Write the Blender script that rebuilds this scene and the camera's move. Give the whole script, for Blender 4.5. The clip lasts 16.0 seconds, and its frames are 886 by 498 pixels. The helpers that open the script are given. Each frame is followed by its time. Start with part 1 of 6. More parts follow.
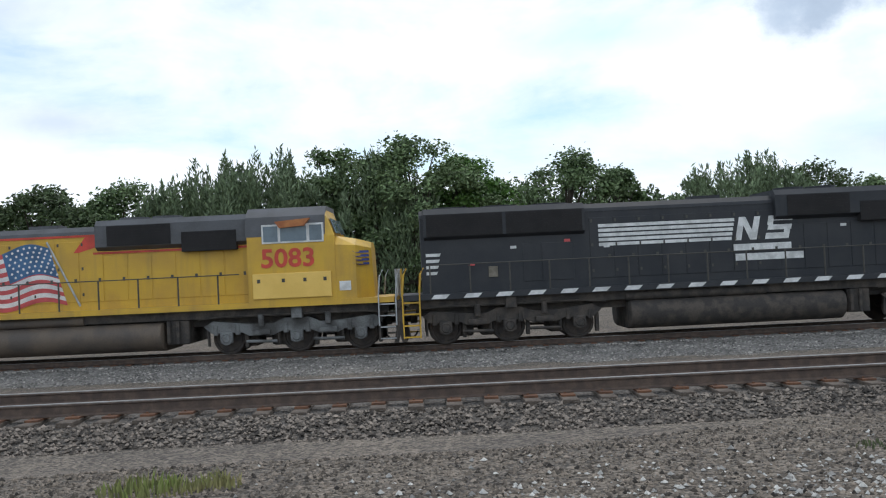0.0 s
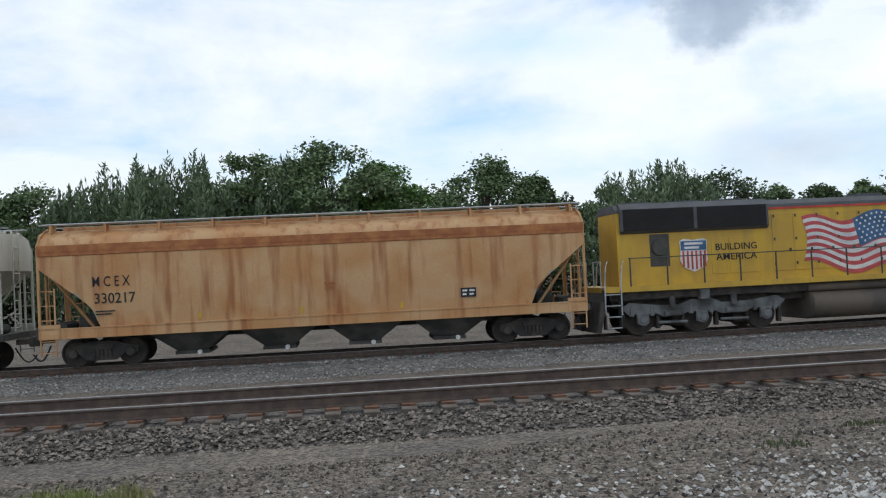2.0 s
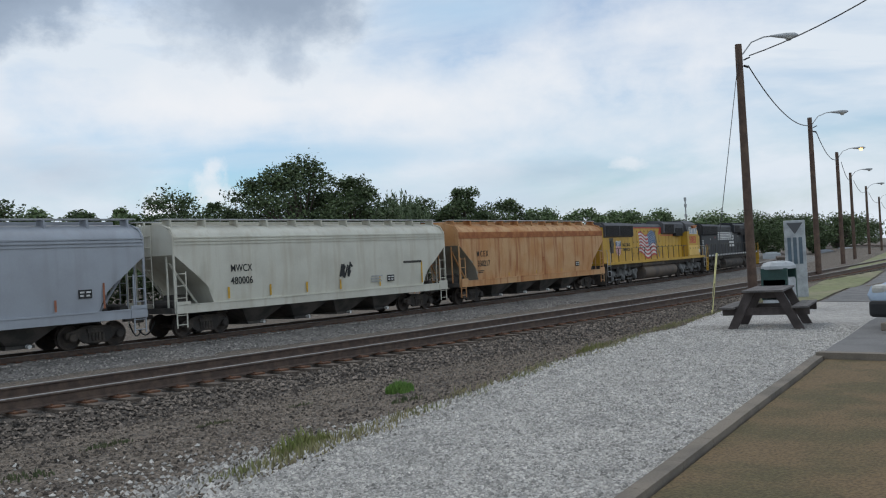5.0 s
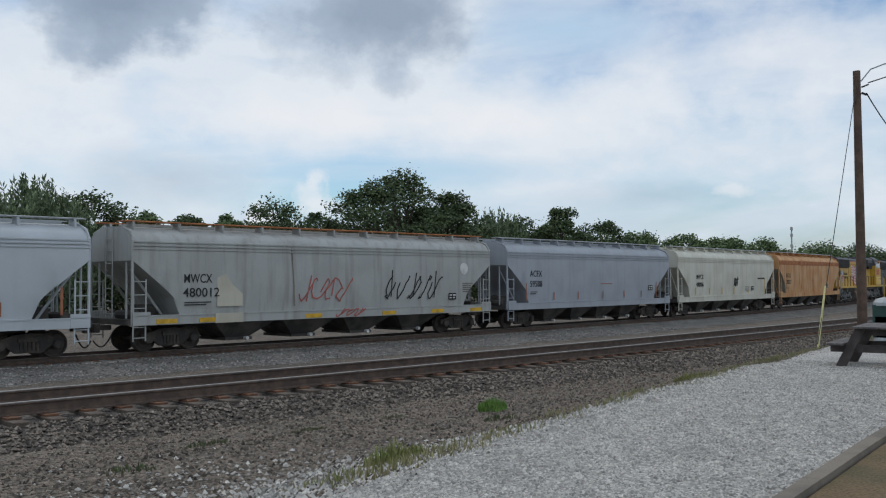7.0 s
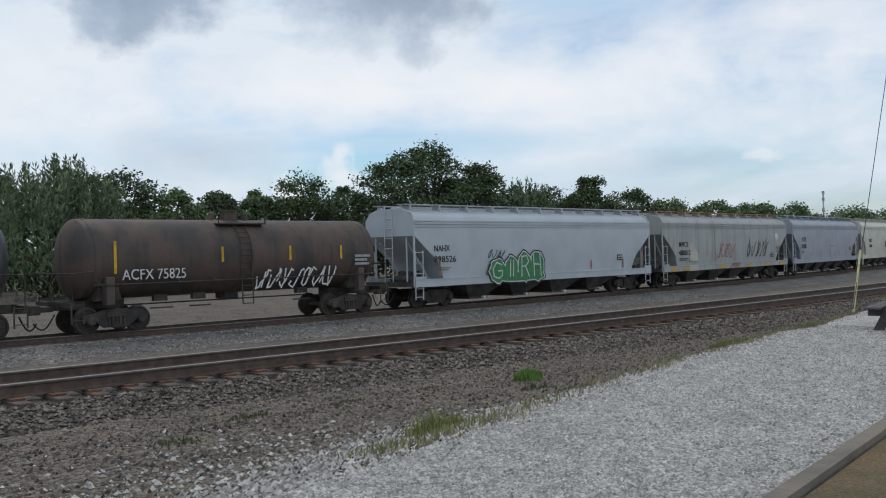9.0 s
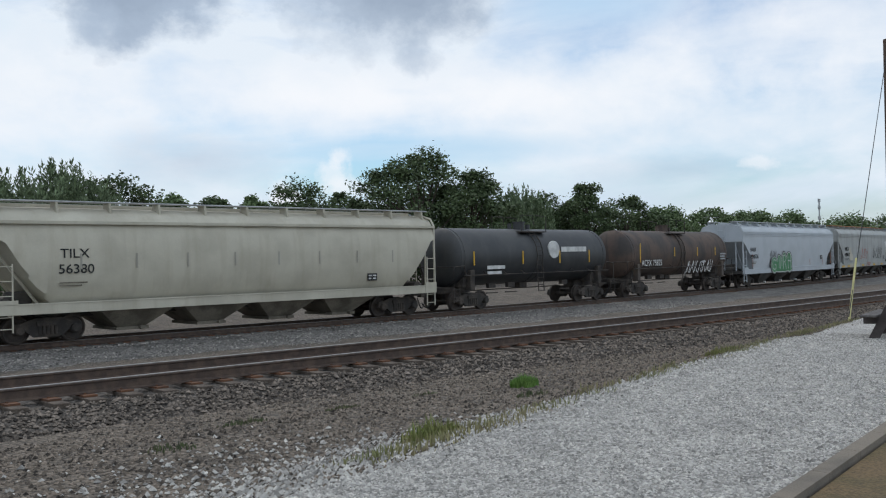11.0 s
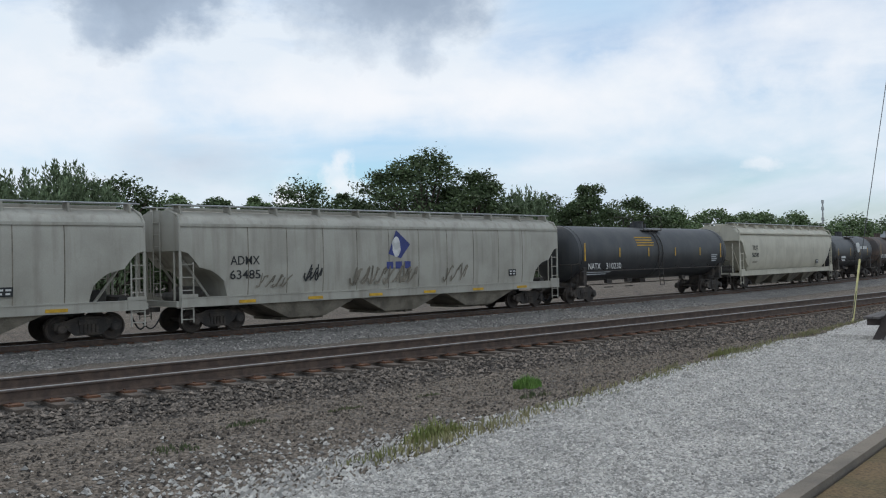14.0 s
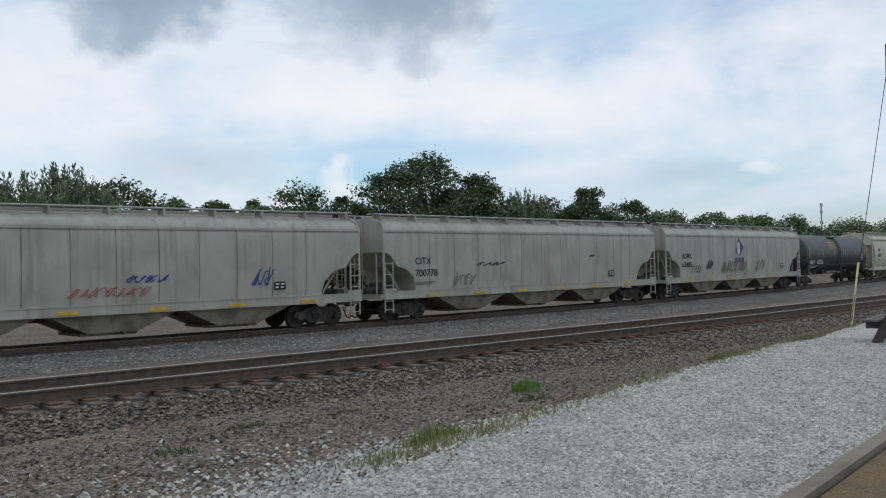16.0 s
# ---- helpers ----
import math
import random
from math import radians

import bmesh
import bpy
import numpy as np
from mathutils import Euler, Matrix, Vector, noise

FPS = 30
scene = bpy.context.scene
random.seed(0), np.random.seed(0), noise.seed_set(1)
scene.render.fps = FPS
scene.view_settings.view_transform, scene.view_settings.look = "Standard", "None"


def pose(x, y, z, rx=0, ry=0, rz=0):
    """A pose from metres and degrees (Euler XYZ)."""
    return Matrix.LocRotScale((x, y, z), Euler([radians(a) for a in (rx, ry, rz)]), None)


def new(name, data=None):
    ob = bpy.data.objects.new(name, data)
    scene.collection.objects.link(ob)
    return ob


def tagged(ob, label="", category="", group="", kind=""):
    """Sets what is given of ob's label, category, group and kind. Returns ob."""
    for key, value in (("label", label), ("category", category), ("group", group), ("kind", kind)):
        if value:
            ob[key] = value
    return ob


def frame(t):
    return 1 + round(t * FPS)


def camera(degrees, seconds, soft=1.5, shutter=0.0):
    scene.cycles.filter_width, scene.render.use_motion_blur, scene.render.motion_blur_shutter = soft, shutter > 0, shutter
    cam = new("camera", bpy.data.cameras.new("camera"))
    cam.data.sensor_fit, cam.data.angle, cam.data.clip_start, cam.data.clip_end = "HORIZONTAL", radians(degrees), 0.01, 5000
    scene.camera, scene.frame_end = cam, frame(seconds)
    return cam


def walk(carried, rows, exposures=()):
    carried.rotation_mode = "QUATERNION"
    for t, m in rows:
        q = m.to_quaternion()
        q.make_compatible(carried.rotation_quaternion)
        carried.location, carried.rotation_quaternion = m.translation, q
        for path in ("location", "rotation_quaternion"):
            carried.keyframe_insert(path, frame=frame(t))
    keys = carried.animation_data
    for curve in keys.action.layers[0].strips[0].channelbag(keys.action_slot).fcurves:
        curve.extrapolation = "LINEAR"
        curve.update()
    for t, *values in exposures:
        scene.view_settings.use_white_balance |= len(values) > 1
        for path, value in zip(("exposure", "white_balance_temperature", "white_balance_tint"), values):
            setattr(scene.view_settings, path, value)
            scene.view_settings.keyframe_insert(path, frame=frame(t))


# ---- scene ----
EYE = 1.70
cam = camera(50.83, 16.0, soft=1.15)
PATH = [
    (0.0, pose(0, 0, EYE, 91.201, 2.700, -0.755)),
    (0.5, pose(0, 0, EYE, 91.166, 2.602, -0.456)),
    (1.0, pose(0, 0, EYE, 91.182, 2.550, -0.194)),
    (1.5, pose(0, 0, EYE, 91.329, 2.683, -0.365)),
    (2.0, pose(0, 0, EYE, 91.367, 2.820, -5.832)),
    (2.5, pose(0.06, -0.10, EYE, 91.400, 2.250, -19.150)),
    (3.0, pose(0.11, -0.15, EYE, 91.120, 1.050, -29.050)),
    (3.5, pose(0.12, -0.15, EYE, 90.990, 2.000, -38.520)),
    (4.0, pose(0.12, -0.15, EYE, 90.690, 2.550, -47.260)),
    (4.2, pose(0.12, -0.12, EYE, 90.530, 2.850, -49.250)),
    (6.5, pose(0.12, -0.08, EYE, 91.280, 3.250, -47.700)),
    (7.0, pose(0.09, -0.04, EYE, 91.870, 0.250, -43.330)),
    (7.5, pose(0.02, -0.02, EYE, 92.100, 1.200, -40.130)),
    (8.0, pose(0, 0, EYE, 89.081, 3.726, -39.622)),
    (8.5, pose(0, 0, EYE, 89.303, 1.525, -41.174)),
    (9.0, pose(0, 0, EYE, 90.141, 1.319, -41.632)),
    (11.5, pose(0, 0, EYE, 90.640, 0.779, -42.021)),
    (12.0, pose(0, 0, EYE, 90.139, -1.261, -41.547)),
    (12.5, pose(0, 0, EYE, 89.653, -1.297, -41.159)),
    (13.0, pose(0, 0, EYE, 90.137, 1.001, -41.406)),
    (13.5, pose(0, 0, EYE, 90.475, 1.060, -41.590)),
    (14.0, pose(0, 0, EYE, 90.595, 1.067, -41.669)),
    (14.5, pose(0, 0, EYE, 90.603, 1.145, -41.715)),
    (15.0, pose(0, 0, EYE, 90.671, 1.080, -41.720)),
    (15.5, pose(0, 0, EYE, 90.749, 1.084, -41.721)),
    (16.0, pose(0, 0, EYE, 90.793, 1.072, -41.737)),
]
walk(cam, PATH, [(0.0, 0.32), (1.5, 0.2), (2.5, 0.05), (3.5, -0.03), (4.2, -0.10), (6.5, -0.22), (7.2, -0.22), (9.0, -0.15), (12.0, -0.04), (13.0, -0.04), (16.0, -0.12)])

# ---- world, sun, exposure ----
world = bpy.data.worlds.new("sky")
scene.world = world
world.use_nodes = True
wn, wl = world.node_tree.nodes, world.node_tree.links
wn.clear()
SUN_AZ, SUN_EL = 200.0, 52.0


def wnode(kind, **kw):
    n = wn.new(kind)
    for k, v in kw.items():
        n.inputs[k].default_value = v
    return n


sky = wn.new("ShaderNodeTexSky")
sky.sky_type, sky.sun_disc = "NISHITA", False
sky.sun_elevation, sky.sun_rotation = radians(SUN_EL), radians(SUN_AZ)
sky.altitude, sky.dust_density = 200, 2.0
skyb = wn.new("ShaderNodeMixRGB")
skyb.blend_type, skyb.inputs[0].default_value = "MULTIPLY", 1.0
skyb.inputs[2].default_value = (0.125, 0.15, 0.165, 1)
wl.new(sky.outputs[0], skyb.inputs[1])
tc = wn.new("ShaderNodeTexCoord")
sep = wn.new("ShaderNodeSeparateXYZ")
wl.new(tc.outputs["Generated"], sep.inputs[0])


def wmath(op, a, b=0.0, c=0.0, clamp=False):
    m = wn.new("ShaderNodeMath")
    m.operation, m.use_clamp = op, clamp
    for k, v in enumerate((a, b, c)):
        if isinstance(v, (int, float)):
            m.inputs[k].default_value = v
        else:
            wl.new(v, m.inputs[k])
    return m.outputs[0]


# bearing and height over the horizon, in degrees
az = wmath("MULTIPLY", wmath("ARCTAN2", sep.outputs[0], sep.outputs[1]), 57.2958)
el = wmath("MULTIPLY", wmath("ARCSINE", sep.outputs[2]), 57.2958)


def cloud_noise(scale, stretch, detail, rough, seed, distortion=0.0):
    mm = wn.new("ShaderNodeMapping")
    mm.inputs["Scale"].default_value, mm.inputs["Location"].default_value = (1.0, 1.0, stretch), (seed, seed * 0.7, seed * 1.3)
    wl.new(tc.outputs["Generated"], mm.inputs[0])
    t = wnode("ShaderNodeTexNoise", Scale=scale, Detail=detail, Roughness=rough, Distortion=distortion)
    wl.new(mm.outputs[0], t.inputs["Vector"])
    return wmath("SUBTRACT", t.outputs[0], 0.5)


billow = cloud_noise(9.0, 1.3, 8.0, 0.6, 2.0)
crumble = cloud_noise(42.0, 1.0, 6.0, 0.6, 3.1)
veil = cloud_noise(3.0, 3.2, 8.0, 0.55, 5.3, 0.4)


def cloud(a0, e0, wa, we, edge=0.35, rag=2.2, drift=0.0):
    """How deep a direction lies in one cloud, 0 to 1, with a ragged rim."""
    dx = wmath("DIVIDE", wmath("SUBTRACT", az, a0), wa)
    dy = wmath("DIVIDE", wmath("SUBTRACT", wmath("ADD", el, wmath("MULTIPLY", wmath("SUBTRACT", az, a0), drift)), e0), we)
    r = wmath("SQRT", wmath("ADD", wmath("MULTIPLY", dx, dx), wmath("MULTIPLY", dy, dy)))
    return wmath("DIVIDE", wmath("ADD", wmath("SUBTRACT", 1.0, r), wmath("MULTIPLY", billow if wa > 3 else crumble, rag)), edge, clamp=True)


def tint(under, rgb, mask, amount):
    m = wn.new("ShaderNodeMixRGB")
    wl.new(under, m.inputs[1])
    m.inputs[2].default_value = (*rgb, 1)
    wl.new(wmath("MULTIPLY", mask, amount), m.inputs[0])
    return m.outputs[0]


WHITE, HAZE, GREY, SLATE = (0.95, 0.98, 1.03), (0.66, 0.77, 0.92), (0.45, 0.55, 0.69), (0.31, 0.39, 0.51)
shell = wmath("MULTIPLY", wmath("ADD", veil, 0.20), 3.6, clamp=True)
clouds = tint(skyb.outputs[0], (0.82, 0.90, 0.99), shell, 1.0)
for a0, e0, wa, we, edge, rag, rgb, amount in (
        (-2, 13, 20, 5.5, 0.9, 1.6, WHITE, 0.9), (40, 9.8, 28, 2.9, 0.8, 1.6, WHITE, 1.0), (62, 13, 12, 5.0, 1.0, 1.8, WHITE, 0.8), (15, 7.5, 16, 2.2, 0.9, 1.6, WHITE, 0.7),
        (45, 3.2, 30, 1.8, 1.0, 1.5, HAZE, 0.75), (-18, 4.5, 12, 2.2, 1.0, 1.5, WHITE, 0.55),
        (11, 13.5, 7, 1.6, 1.0, 1.6, (0.55, 0.78, 0.95), 0.7), (-22, 9.3, 7, 1.5, 1.0, 1.6, GREY, 0.6), (-23, 15.5, 8, 1.8, 1.0, 1.6, (0.60, 0.68, 0.80), 0.6),
        (42, 6.6, 12, 1.1, 1.0, 1.4, (0.55, 0.75, 0.93), 0.8), (27, 6.0, 6, 2.4, 1.0, 1.5, (0.57, 0.66, 0.78), 0.85), (51, 15, 6, 2.0, 1.0, 1.8, (0.50, 0.71, 0.93), 0.75), (56, 5.0, 7, 1.1, 1.0, 1.5, GREY, 0.4),
        (35.3, 5.2, 1.2, 1.1, 0.7, 2.2, WHITE, 0.6), (35.6, 6.3, 0.8, 0.8, 0.7, 2.2, WHITE, 0.6), (36.3, 4.4, 1.6, 0.8, 0.7, 2.2, WHITE, 0.6), (32.0, 4.3, 0.8, 0.9, 0.7, 2.2, WHITE, 0.6), (32.3, 3.7, 1.1, 0.6, 0.3, 1.9, WHITE, 0.8), (60.6, 5.2, 1.3, 0.5, 0.5, 1.9, WHITE, 0.55),
        (25.0, 15.8, 6.2, 4.0, 0.38, 1.9, GREY, 0.95), (24.4, 15.8, 5.2, 3.2, 0.8, 2.0, SLATE, 0.95), (21.5, 13.6, 1.6, 1.5, 0.6, 1.6, GREY, 0.7),
        (38.6, 16.2, 6.4, 5.2, 0.6, 2.2, GREY, 0.85), (39.6, 16.2, 4.6, 3.6, 0.8, 2.3, SLATE, 0.75), (40.4, 12.2, 2.0, 1.4, 0.8, 1.8, GREY, 0.6)):
    clouds = tint(clouds, rgb, cloud(a0, e0, wa, we, edge, rag), amount)
bg = wnode("ShaderNodeBackground", Strength=1.0)
wl.new(clouds, bg.inputs[0])
wo = wn.new("ShaderNodeOutputWorld")
wl.new(bg.outputs[0], wo.inputs[0])

sun = new("sun", bpy.data.lights.new("sun", "SUN"))
sun.data.energy, sun.data.angle, sun.data.color = 0.95, radians(18), (1, 0.95, 0.88)
sun.matrix_world = pose(0, 0, 60, 90 - SUN_EL, 0, 180 - SUN_AZ + 180)


# ---- materials ----
def material(name, base, rough=0.8, metal=0.0, second=None, scale=4.0, fine=40.0, grain=0.12, bump=0.15, streak=None, streak_amount=0.5, bump_scale=None, island=0.0, spread=(0.42, 0.62), emit=0.0, cells=0.0, cell_range=(0.45, 1.5)):
    """Two scales of colour variation, relief, and run-down streaks where asked."""
    m = bpy.data.materials.new(name)
    m.use_nodes = True
    nt = m.node_tree
    N, L = nt.nodes, nt.links
    b = N["Principled BSDF"]
    b.inputs["Roughness"].default_value, b.inputs["Metallic"].default_value = rough, metal
    t = N.new("ShaderNodeTexCoord")

    def noise_tex(s, detail=6.0, sc=(1, 1, 1)):
        mm = N.new("ShaderNodeMapping")
        mm.inputs["Scale"].default_value = sc
        L.new(t.outputs["Object"], mm.inputs[0])
        n = N.new("ShaderNodeTexNoise")
        n.inputs["Scale"].default_value, n.inputs["Detail"].default_value = s, detail
        L.new(mm.outputs[0], n.inputs["Vector"])
        return n.outputs[0]

    def ramp(src, p0, p1, v0=0.0, v1=1.0):
        r = N.new("ShaderNodeMapRange")
        r.inputs[1].default_value, r.inputs[2].default_value, r.inputs[3].default_value, r.inputs[4].default_value = p0, p1, v0, v1
        L.new(src, r.inputs[0])
        return r.outputs[0]

    def mix(fac, a, c, blend="MIX"):
        x = N.new("ShaderNodeMixRGB")
        x.blend_type = blend
        for s, v in ((0, fac), (1, a), (2, c)):
            if isinstance(v, (int, float)):
                x.inputs[s].default_value = v
            elif isinstance(v, tuple):
                x.inputs[s].default_value = (*v, 1)
            else:
                L.new(v, x.inputs[s])
        return x.outputs[0]

    second = second or tuple(c * 0.72 for c in base)
    col = mix(ramp(noise_tex(scale), *spread), base, second)
    fn = noise_tex(fine, 4.0)
    g = N.new("ShaderNodeCombineColor")
    fr = ramp(fn, 0.3, 0.7, 1 - grain, 1 + grain)
    for k in range(3):
        L.new(fr, g.inputs[k])
    col = mix(1.0, col, g.outputs[0], "MULTIPLY")
    if streak:
        col = mix(ramp(noise_tex(2.2, 5.0, (1.6, 1.6, 0.16)), 0.5, 0.72, 0.0, streak_amount), col, streak)
    if island:
        geo = N.new("ShaderNodeNewGeometry")
        r = ramp(geo.outputs["Random Per Island"], 0, 1, 1 - island, 1 + island)
        g2 = N.new("ShaderNodeCombineColor")
        for k in range(3):
            L.new(r, g2.inputs[k])
        col = mix(1.0, col, g2.outputs[0], "MULTIPLY")
    if cells:
        vo = N.new("ShaderNodeTexVoronoi")
        vo.inputs["Scale"].default_value = cells
        L.new(t.outputs["Object"], vo.inputs["Vector"])
        sp = N.new("ShaderNodeSeparateColor")
        L.new(vo.outputs["Color"], sp.inputs[0])
        rr = ramp(sp.outputs[0], 0, 1, *cell_range)
        g3 = N.new("ShaderNodeCombineColor")
        for k in range(3):
            L.new(rr, g3.inputs[k])
        col = mix(1.0, col, g3.outputs[0], "MULTIPLY")
    L.new(col, b.inputs["Base Color"])
    if bump:
        bp = N.new("ShaderNodeBump")
        bp.inputs["Strength"].default_value, bp.inputs["Distance"].default_value = bump, 0.02
        if cells:
            bp.inputs["Distance"].default_value = 0.6 / cells
            bp.invert = True
            L.new(vo.outputs["Distance"], bp.inputs["Height"])
        else:
            L.new(noise_tex(bump_scale or fine, 5.0), bp.inputs["Height"])
        L.new(bp.outputs[0], b.inputs["Normal"])
    if emit:
        b.inputs["Emission Color"].default_value, b.inputs["Emission Strength"].default_value = (*base, 1), emit
    return m


M = {}
M["ballast"] = material("ballast grey-brown stone", (0.10, 0.086, 0.073), 0.95, second=(0.07, 0.06, 0.051), scale=1.5, fine=45, grain=0.25, bump=1.0, cells=19, cell_range=(0.4, 1.65))
M["stone"] = material("loose ballast stone", (0.172, 0.142, 0.116), 0.95, scale=5, fine=30, grain=0.25, bump=0.3, island=0.8)
M["stone_cinder"] = material("cinder and stone bits", (0.165, 0.134, 0.105), 0.95, scale=5, fine=30, grain=0.25, bump=0.3, island=0.85)
M["stone_grey"] = material("grey crushed stone", (0.255, 0.235, 0.21), 0.95, scale=5, fine=30, grain=0.25, bump=0.3, island=0.75)
M["stone_pale"] = material("pale limestone chips", (0.46, 0.438, 0.40), 0.95, scale=5, fine=30, grain=0.2, bump=0.3, island=0.45)
M["ballast_far"] = material("lighter ballast", (0.18, 0.167, 0.15), 0.95, second=(0.13, 0.121, 0.109), scale=0.8, fine=26, grain=0.3, bump=1.0, cells=15, cell_range=(0.5, 1.5))
M["dirt"] = material("dirt and cinders", (0.135, 0.111, 0.087), 0.97, second=(0.10, 0.083, 0.067), scale=0.9, fine=30, grain=0.35, bump=1.0, cells=26, cell_range=(0.3, 1.75))
M["lot"] = material("crushed white limestone", (0.40, 0.383, 0.355), 0.95, second=(0.335, 0.322, 0.30), scale=0.6, fine=60, grain=0.35, bump=1.0, cells=48, cell_range=(0.45, 1.45))
M["field"] = material("rough field", (0.17, 0.18, 0.08), 0.97, second=(0.22, 0.20, 0.12), scale=0.1, fine=3, grain=0.3, bump=0.4)
M["asphalt"] = material("worn asphalt", (0.16, 0.155, 0.15), 0.9, second=(0.12, 0.118, 0.115), scale=1.2, fine=80, grain=0.2, bump=0.3)
M["concrete"] = material("concrete", (0.19, 0.16, 0.125), 0.9, second=(0.13, 0.112, 0.09), scale=2, fine=60, bump=0.25)
M["lawn"] = material("dry lawn", (0.135, 0.09, 0.042), 0.95, second=(0.085, 0.068, 0.028), scale=1.5, fine=40, grain=0.4, bump=0.6)
M["grass"] = material("grass blades", (0.15, 0.19, 0.045), 0.8, second=(0.24, 0.21, 0.09), scale=1.2, fine=10, bump=0, island=0.4)
M["grass_fresh"] = material("fresh green blades", (0.10, 0.21, 0.035), 0.75, second=(0.14, 0.24, 0.05), scale=3, fine=10, bump=0, island=0.35)
M["weed_dull"] = material("dull weed leaves", (0.075, 0.095, 0.04), 0.85, second=(0.10, 0.10, 0.05), scale=3, fine=10, bump=0, island=0.4)
M["dry_grass"] = material("yellowed grass blades", (0.27, 0.235, 0.125), 0.85, second=(0.17, 0.18, 0.07), scale=1.5, fine=10, bump=0, island=0.35)
M["rail"] = material("rail steel, rusty web", (0.07, 0.048, 0.038), 0.75, 0.1, second=(0.11, 0.075, 0.055), scale=6, fine=50, bump=0.1)
M["rail_top"] = material("worn rail head", (0.27, 0.255, 0.24), 0.45, 0.5, scale=8, fine=60, bump=0.03)
M["tie"] = material("creosoted tie", (0.075, 0.058, 0.045), 0.95, second=(0.12, 0.095, 0.075), scale=6, fine=50, grain=0.3, bump=0.5)
M["plate"] = material("rusty tie plate", (0.16, 0.075, 0.04), 0.9, 0.1, second=(0.10, 0.05, 0.03), scale=7, fine=40, bump=0.2)
M["orange"] = material("rust-stained tan paint", (0.52, 0.31, 0.15), 0.75, second=(0.46, 0.225, 0.085), scale=0.7, fine=25, grain=0.07, bump=0.05, streak=(0.30, 0.105, 0.035), streak_amount=0.85)
M["rust"] = material("rust band", (0.30, 0.105, 0.04), 0.85, second=(0.42, 0.17, 0.06), scale=2.5, fine=30, bump=0.1)
M["white"] = material("chalky off-white paint", (0.56, 0.55, 0.47), 0.65, second=(0.50, 0.485, 0.41), scale=0.8, fine=30, grain=0.05, bump=0.03, streak=(0.40, 0.35, 0.26), streak_amount=0.45)
M["bluegrey"] = material("blue-grey paint", (0.325, 0.35, 0.385), 0.6, second=(0.295, 0.315, 0.345), scale=0.8, fine=30, grain=0.04, bump=0.03, streak=(0.25, 0.26, 0.27), streak_amount=0.4)
M["grey"] = material("weathered grey paint", (0.365, 0.375, 0.36), 0.65, second=(0.325, 0.33, 0.315), scale=0.7, fine=30, grain=0.05, bump=0.03, streak=(0.20, 0.19, 0.16), streak_amount=0.5)
M["pale"] = material("pale grey paint", (0.44, 0.47, 0.495), 0.55, second=(0.40, 0.43, 0.45), scale=0.8, fine=30, grain=0.03, bump=0.03, streak=(0.40, 0.42, 0.43), streak_amount=0.35)
M["cream"] = material("cream paint", (0.50, 0.47, 0.38), 0.6, second=(0.43, 0.40, 0.32), scale=0.8, fine=30, grain=0.04, bump=0.03, streak=(0.36, 0.32, 0.24), streak_amount=0.4)
M["putty"] = material("dirty putty-white paint", (0.37, 0.355, 0.305), 0.65, second=(0.31, 0.295, 0.25), scale=0.7, fine=30, grain=0.06, bump=0.03, streak=(0.20, 0.18, 0.14), streak_amount=0.5)
M["bay_dirty"] = material("grimy tan hopper bay", (0.21, 0.185, 0.145), 0.9, second=(0.12, 0.105, 0.08), scale=1.5, fine=25, grain=0.2, bump=0.1)
M["bay_dark"] = material("black grimy hopper bay", (0.045, 0.042, 0.038), 0.9, second=(0.09, 0.08, 0.07), scale=1.5, fine=25, bump=0.1)
M["truck"] = material("grimy cast steel", (0.045, 0.04, 0.036), 0.85, 0.2, second=(0.085, 0.07, 0.058), scale=3, fine=30, grain=0.2, bump=0.15)
M["loco_truck"] = material("dusty grey cast steel", (0.15, 0.153, 0.15), 0.85, 0.0, second=(0.06, 0.058, 0.055), scale=1.5, fine=25, grain=0.2, bump=0.15)
M["wheel"] = material("brown wheel steel", (0.07, 0.055, 0.045), 0.7, 0.3, second=(0.045, 0.038, 0.034), scale=4, fine=30, bump=0.1)
M["tread"] = material("shiny wheel tread", (0.35, 0.34, 0.33), 0.35, 0.9, scale=4, fine=30, bump=0.02)
M["yellow"] = material("armour yellow paint", (0.54, 0.325, 0.03), 0.55, second=(0.46, 0.27, 0.035), scale=1.0, fine=30, grain=0.06, bump=0.03, streak=(0.27, 0.18, 0.05), streak_amount=0.45)
M["yellow_light"] = material("fresh yellow paint", (0.72, 0.47, 0.11), 0.5, scale=1.5, fine=30, second=(0.66, 0.42, 0.09), grain=0.03, bump=0.02)
M["loco_grey"] = material("harbour grey paint", (0.085, 0.087, 0.093), 0.7, second=(0.065, 0.065, 0.068), scale=1.2, fine=30, bump=0.04)
M["red"] = material("red paint", (0.55, 0.055, 0.03), 0.5, scale=2, fine=30, grain=0.05, bump=0.02)
M["flag_red"] = material("faded flag red", (0.50, 0.075, 0.075), 0.55, scale=2, fine=30, grain=0.05, bump=0)
M["flag_white"] = material("faded flag white", (0.66, 0.63, 0.60), 0.55, second=(0.5, 0.49, 0.48), scale=1.4, fine=30, bump=0)
M["flag_blue"] = material("faded flag blue", (0.045, 0.12, 0.24), 0.55, scale=2, fine=30, bump=0)
M["black"] = material("black locomotive paint", (0.013, 0.015, 0.019), 0.6, second=(0.022, 0.023, 0.026), scale=1.0, fine=30, bump=0.03, streak=(0.04, 0.039, 0.037), streak_amount=0.2)
M["grille"] = material("dark radiator screen", (0.016, 0.014, 0.014), 0.8, scale=2, fine=90, grain=0.4, bump=0.5)
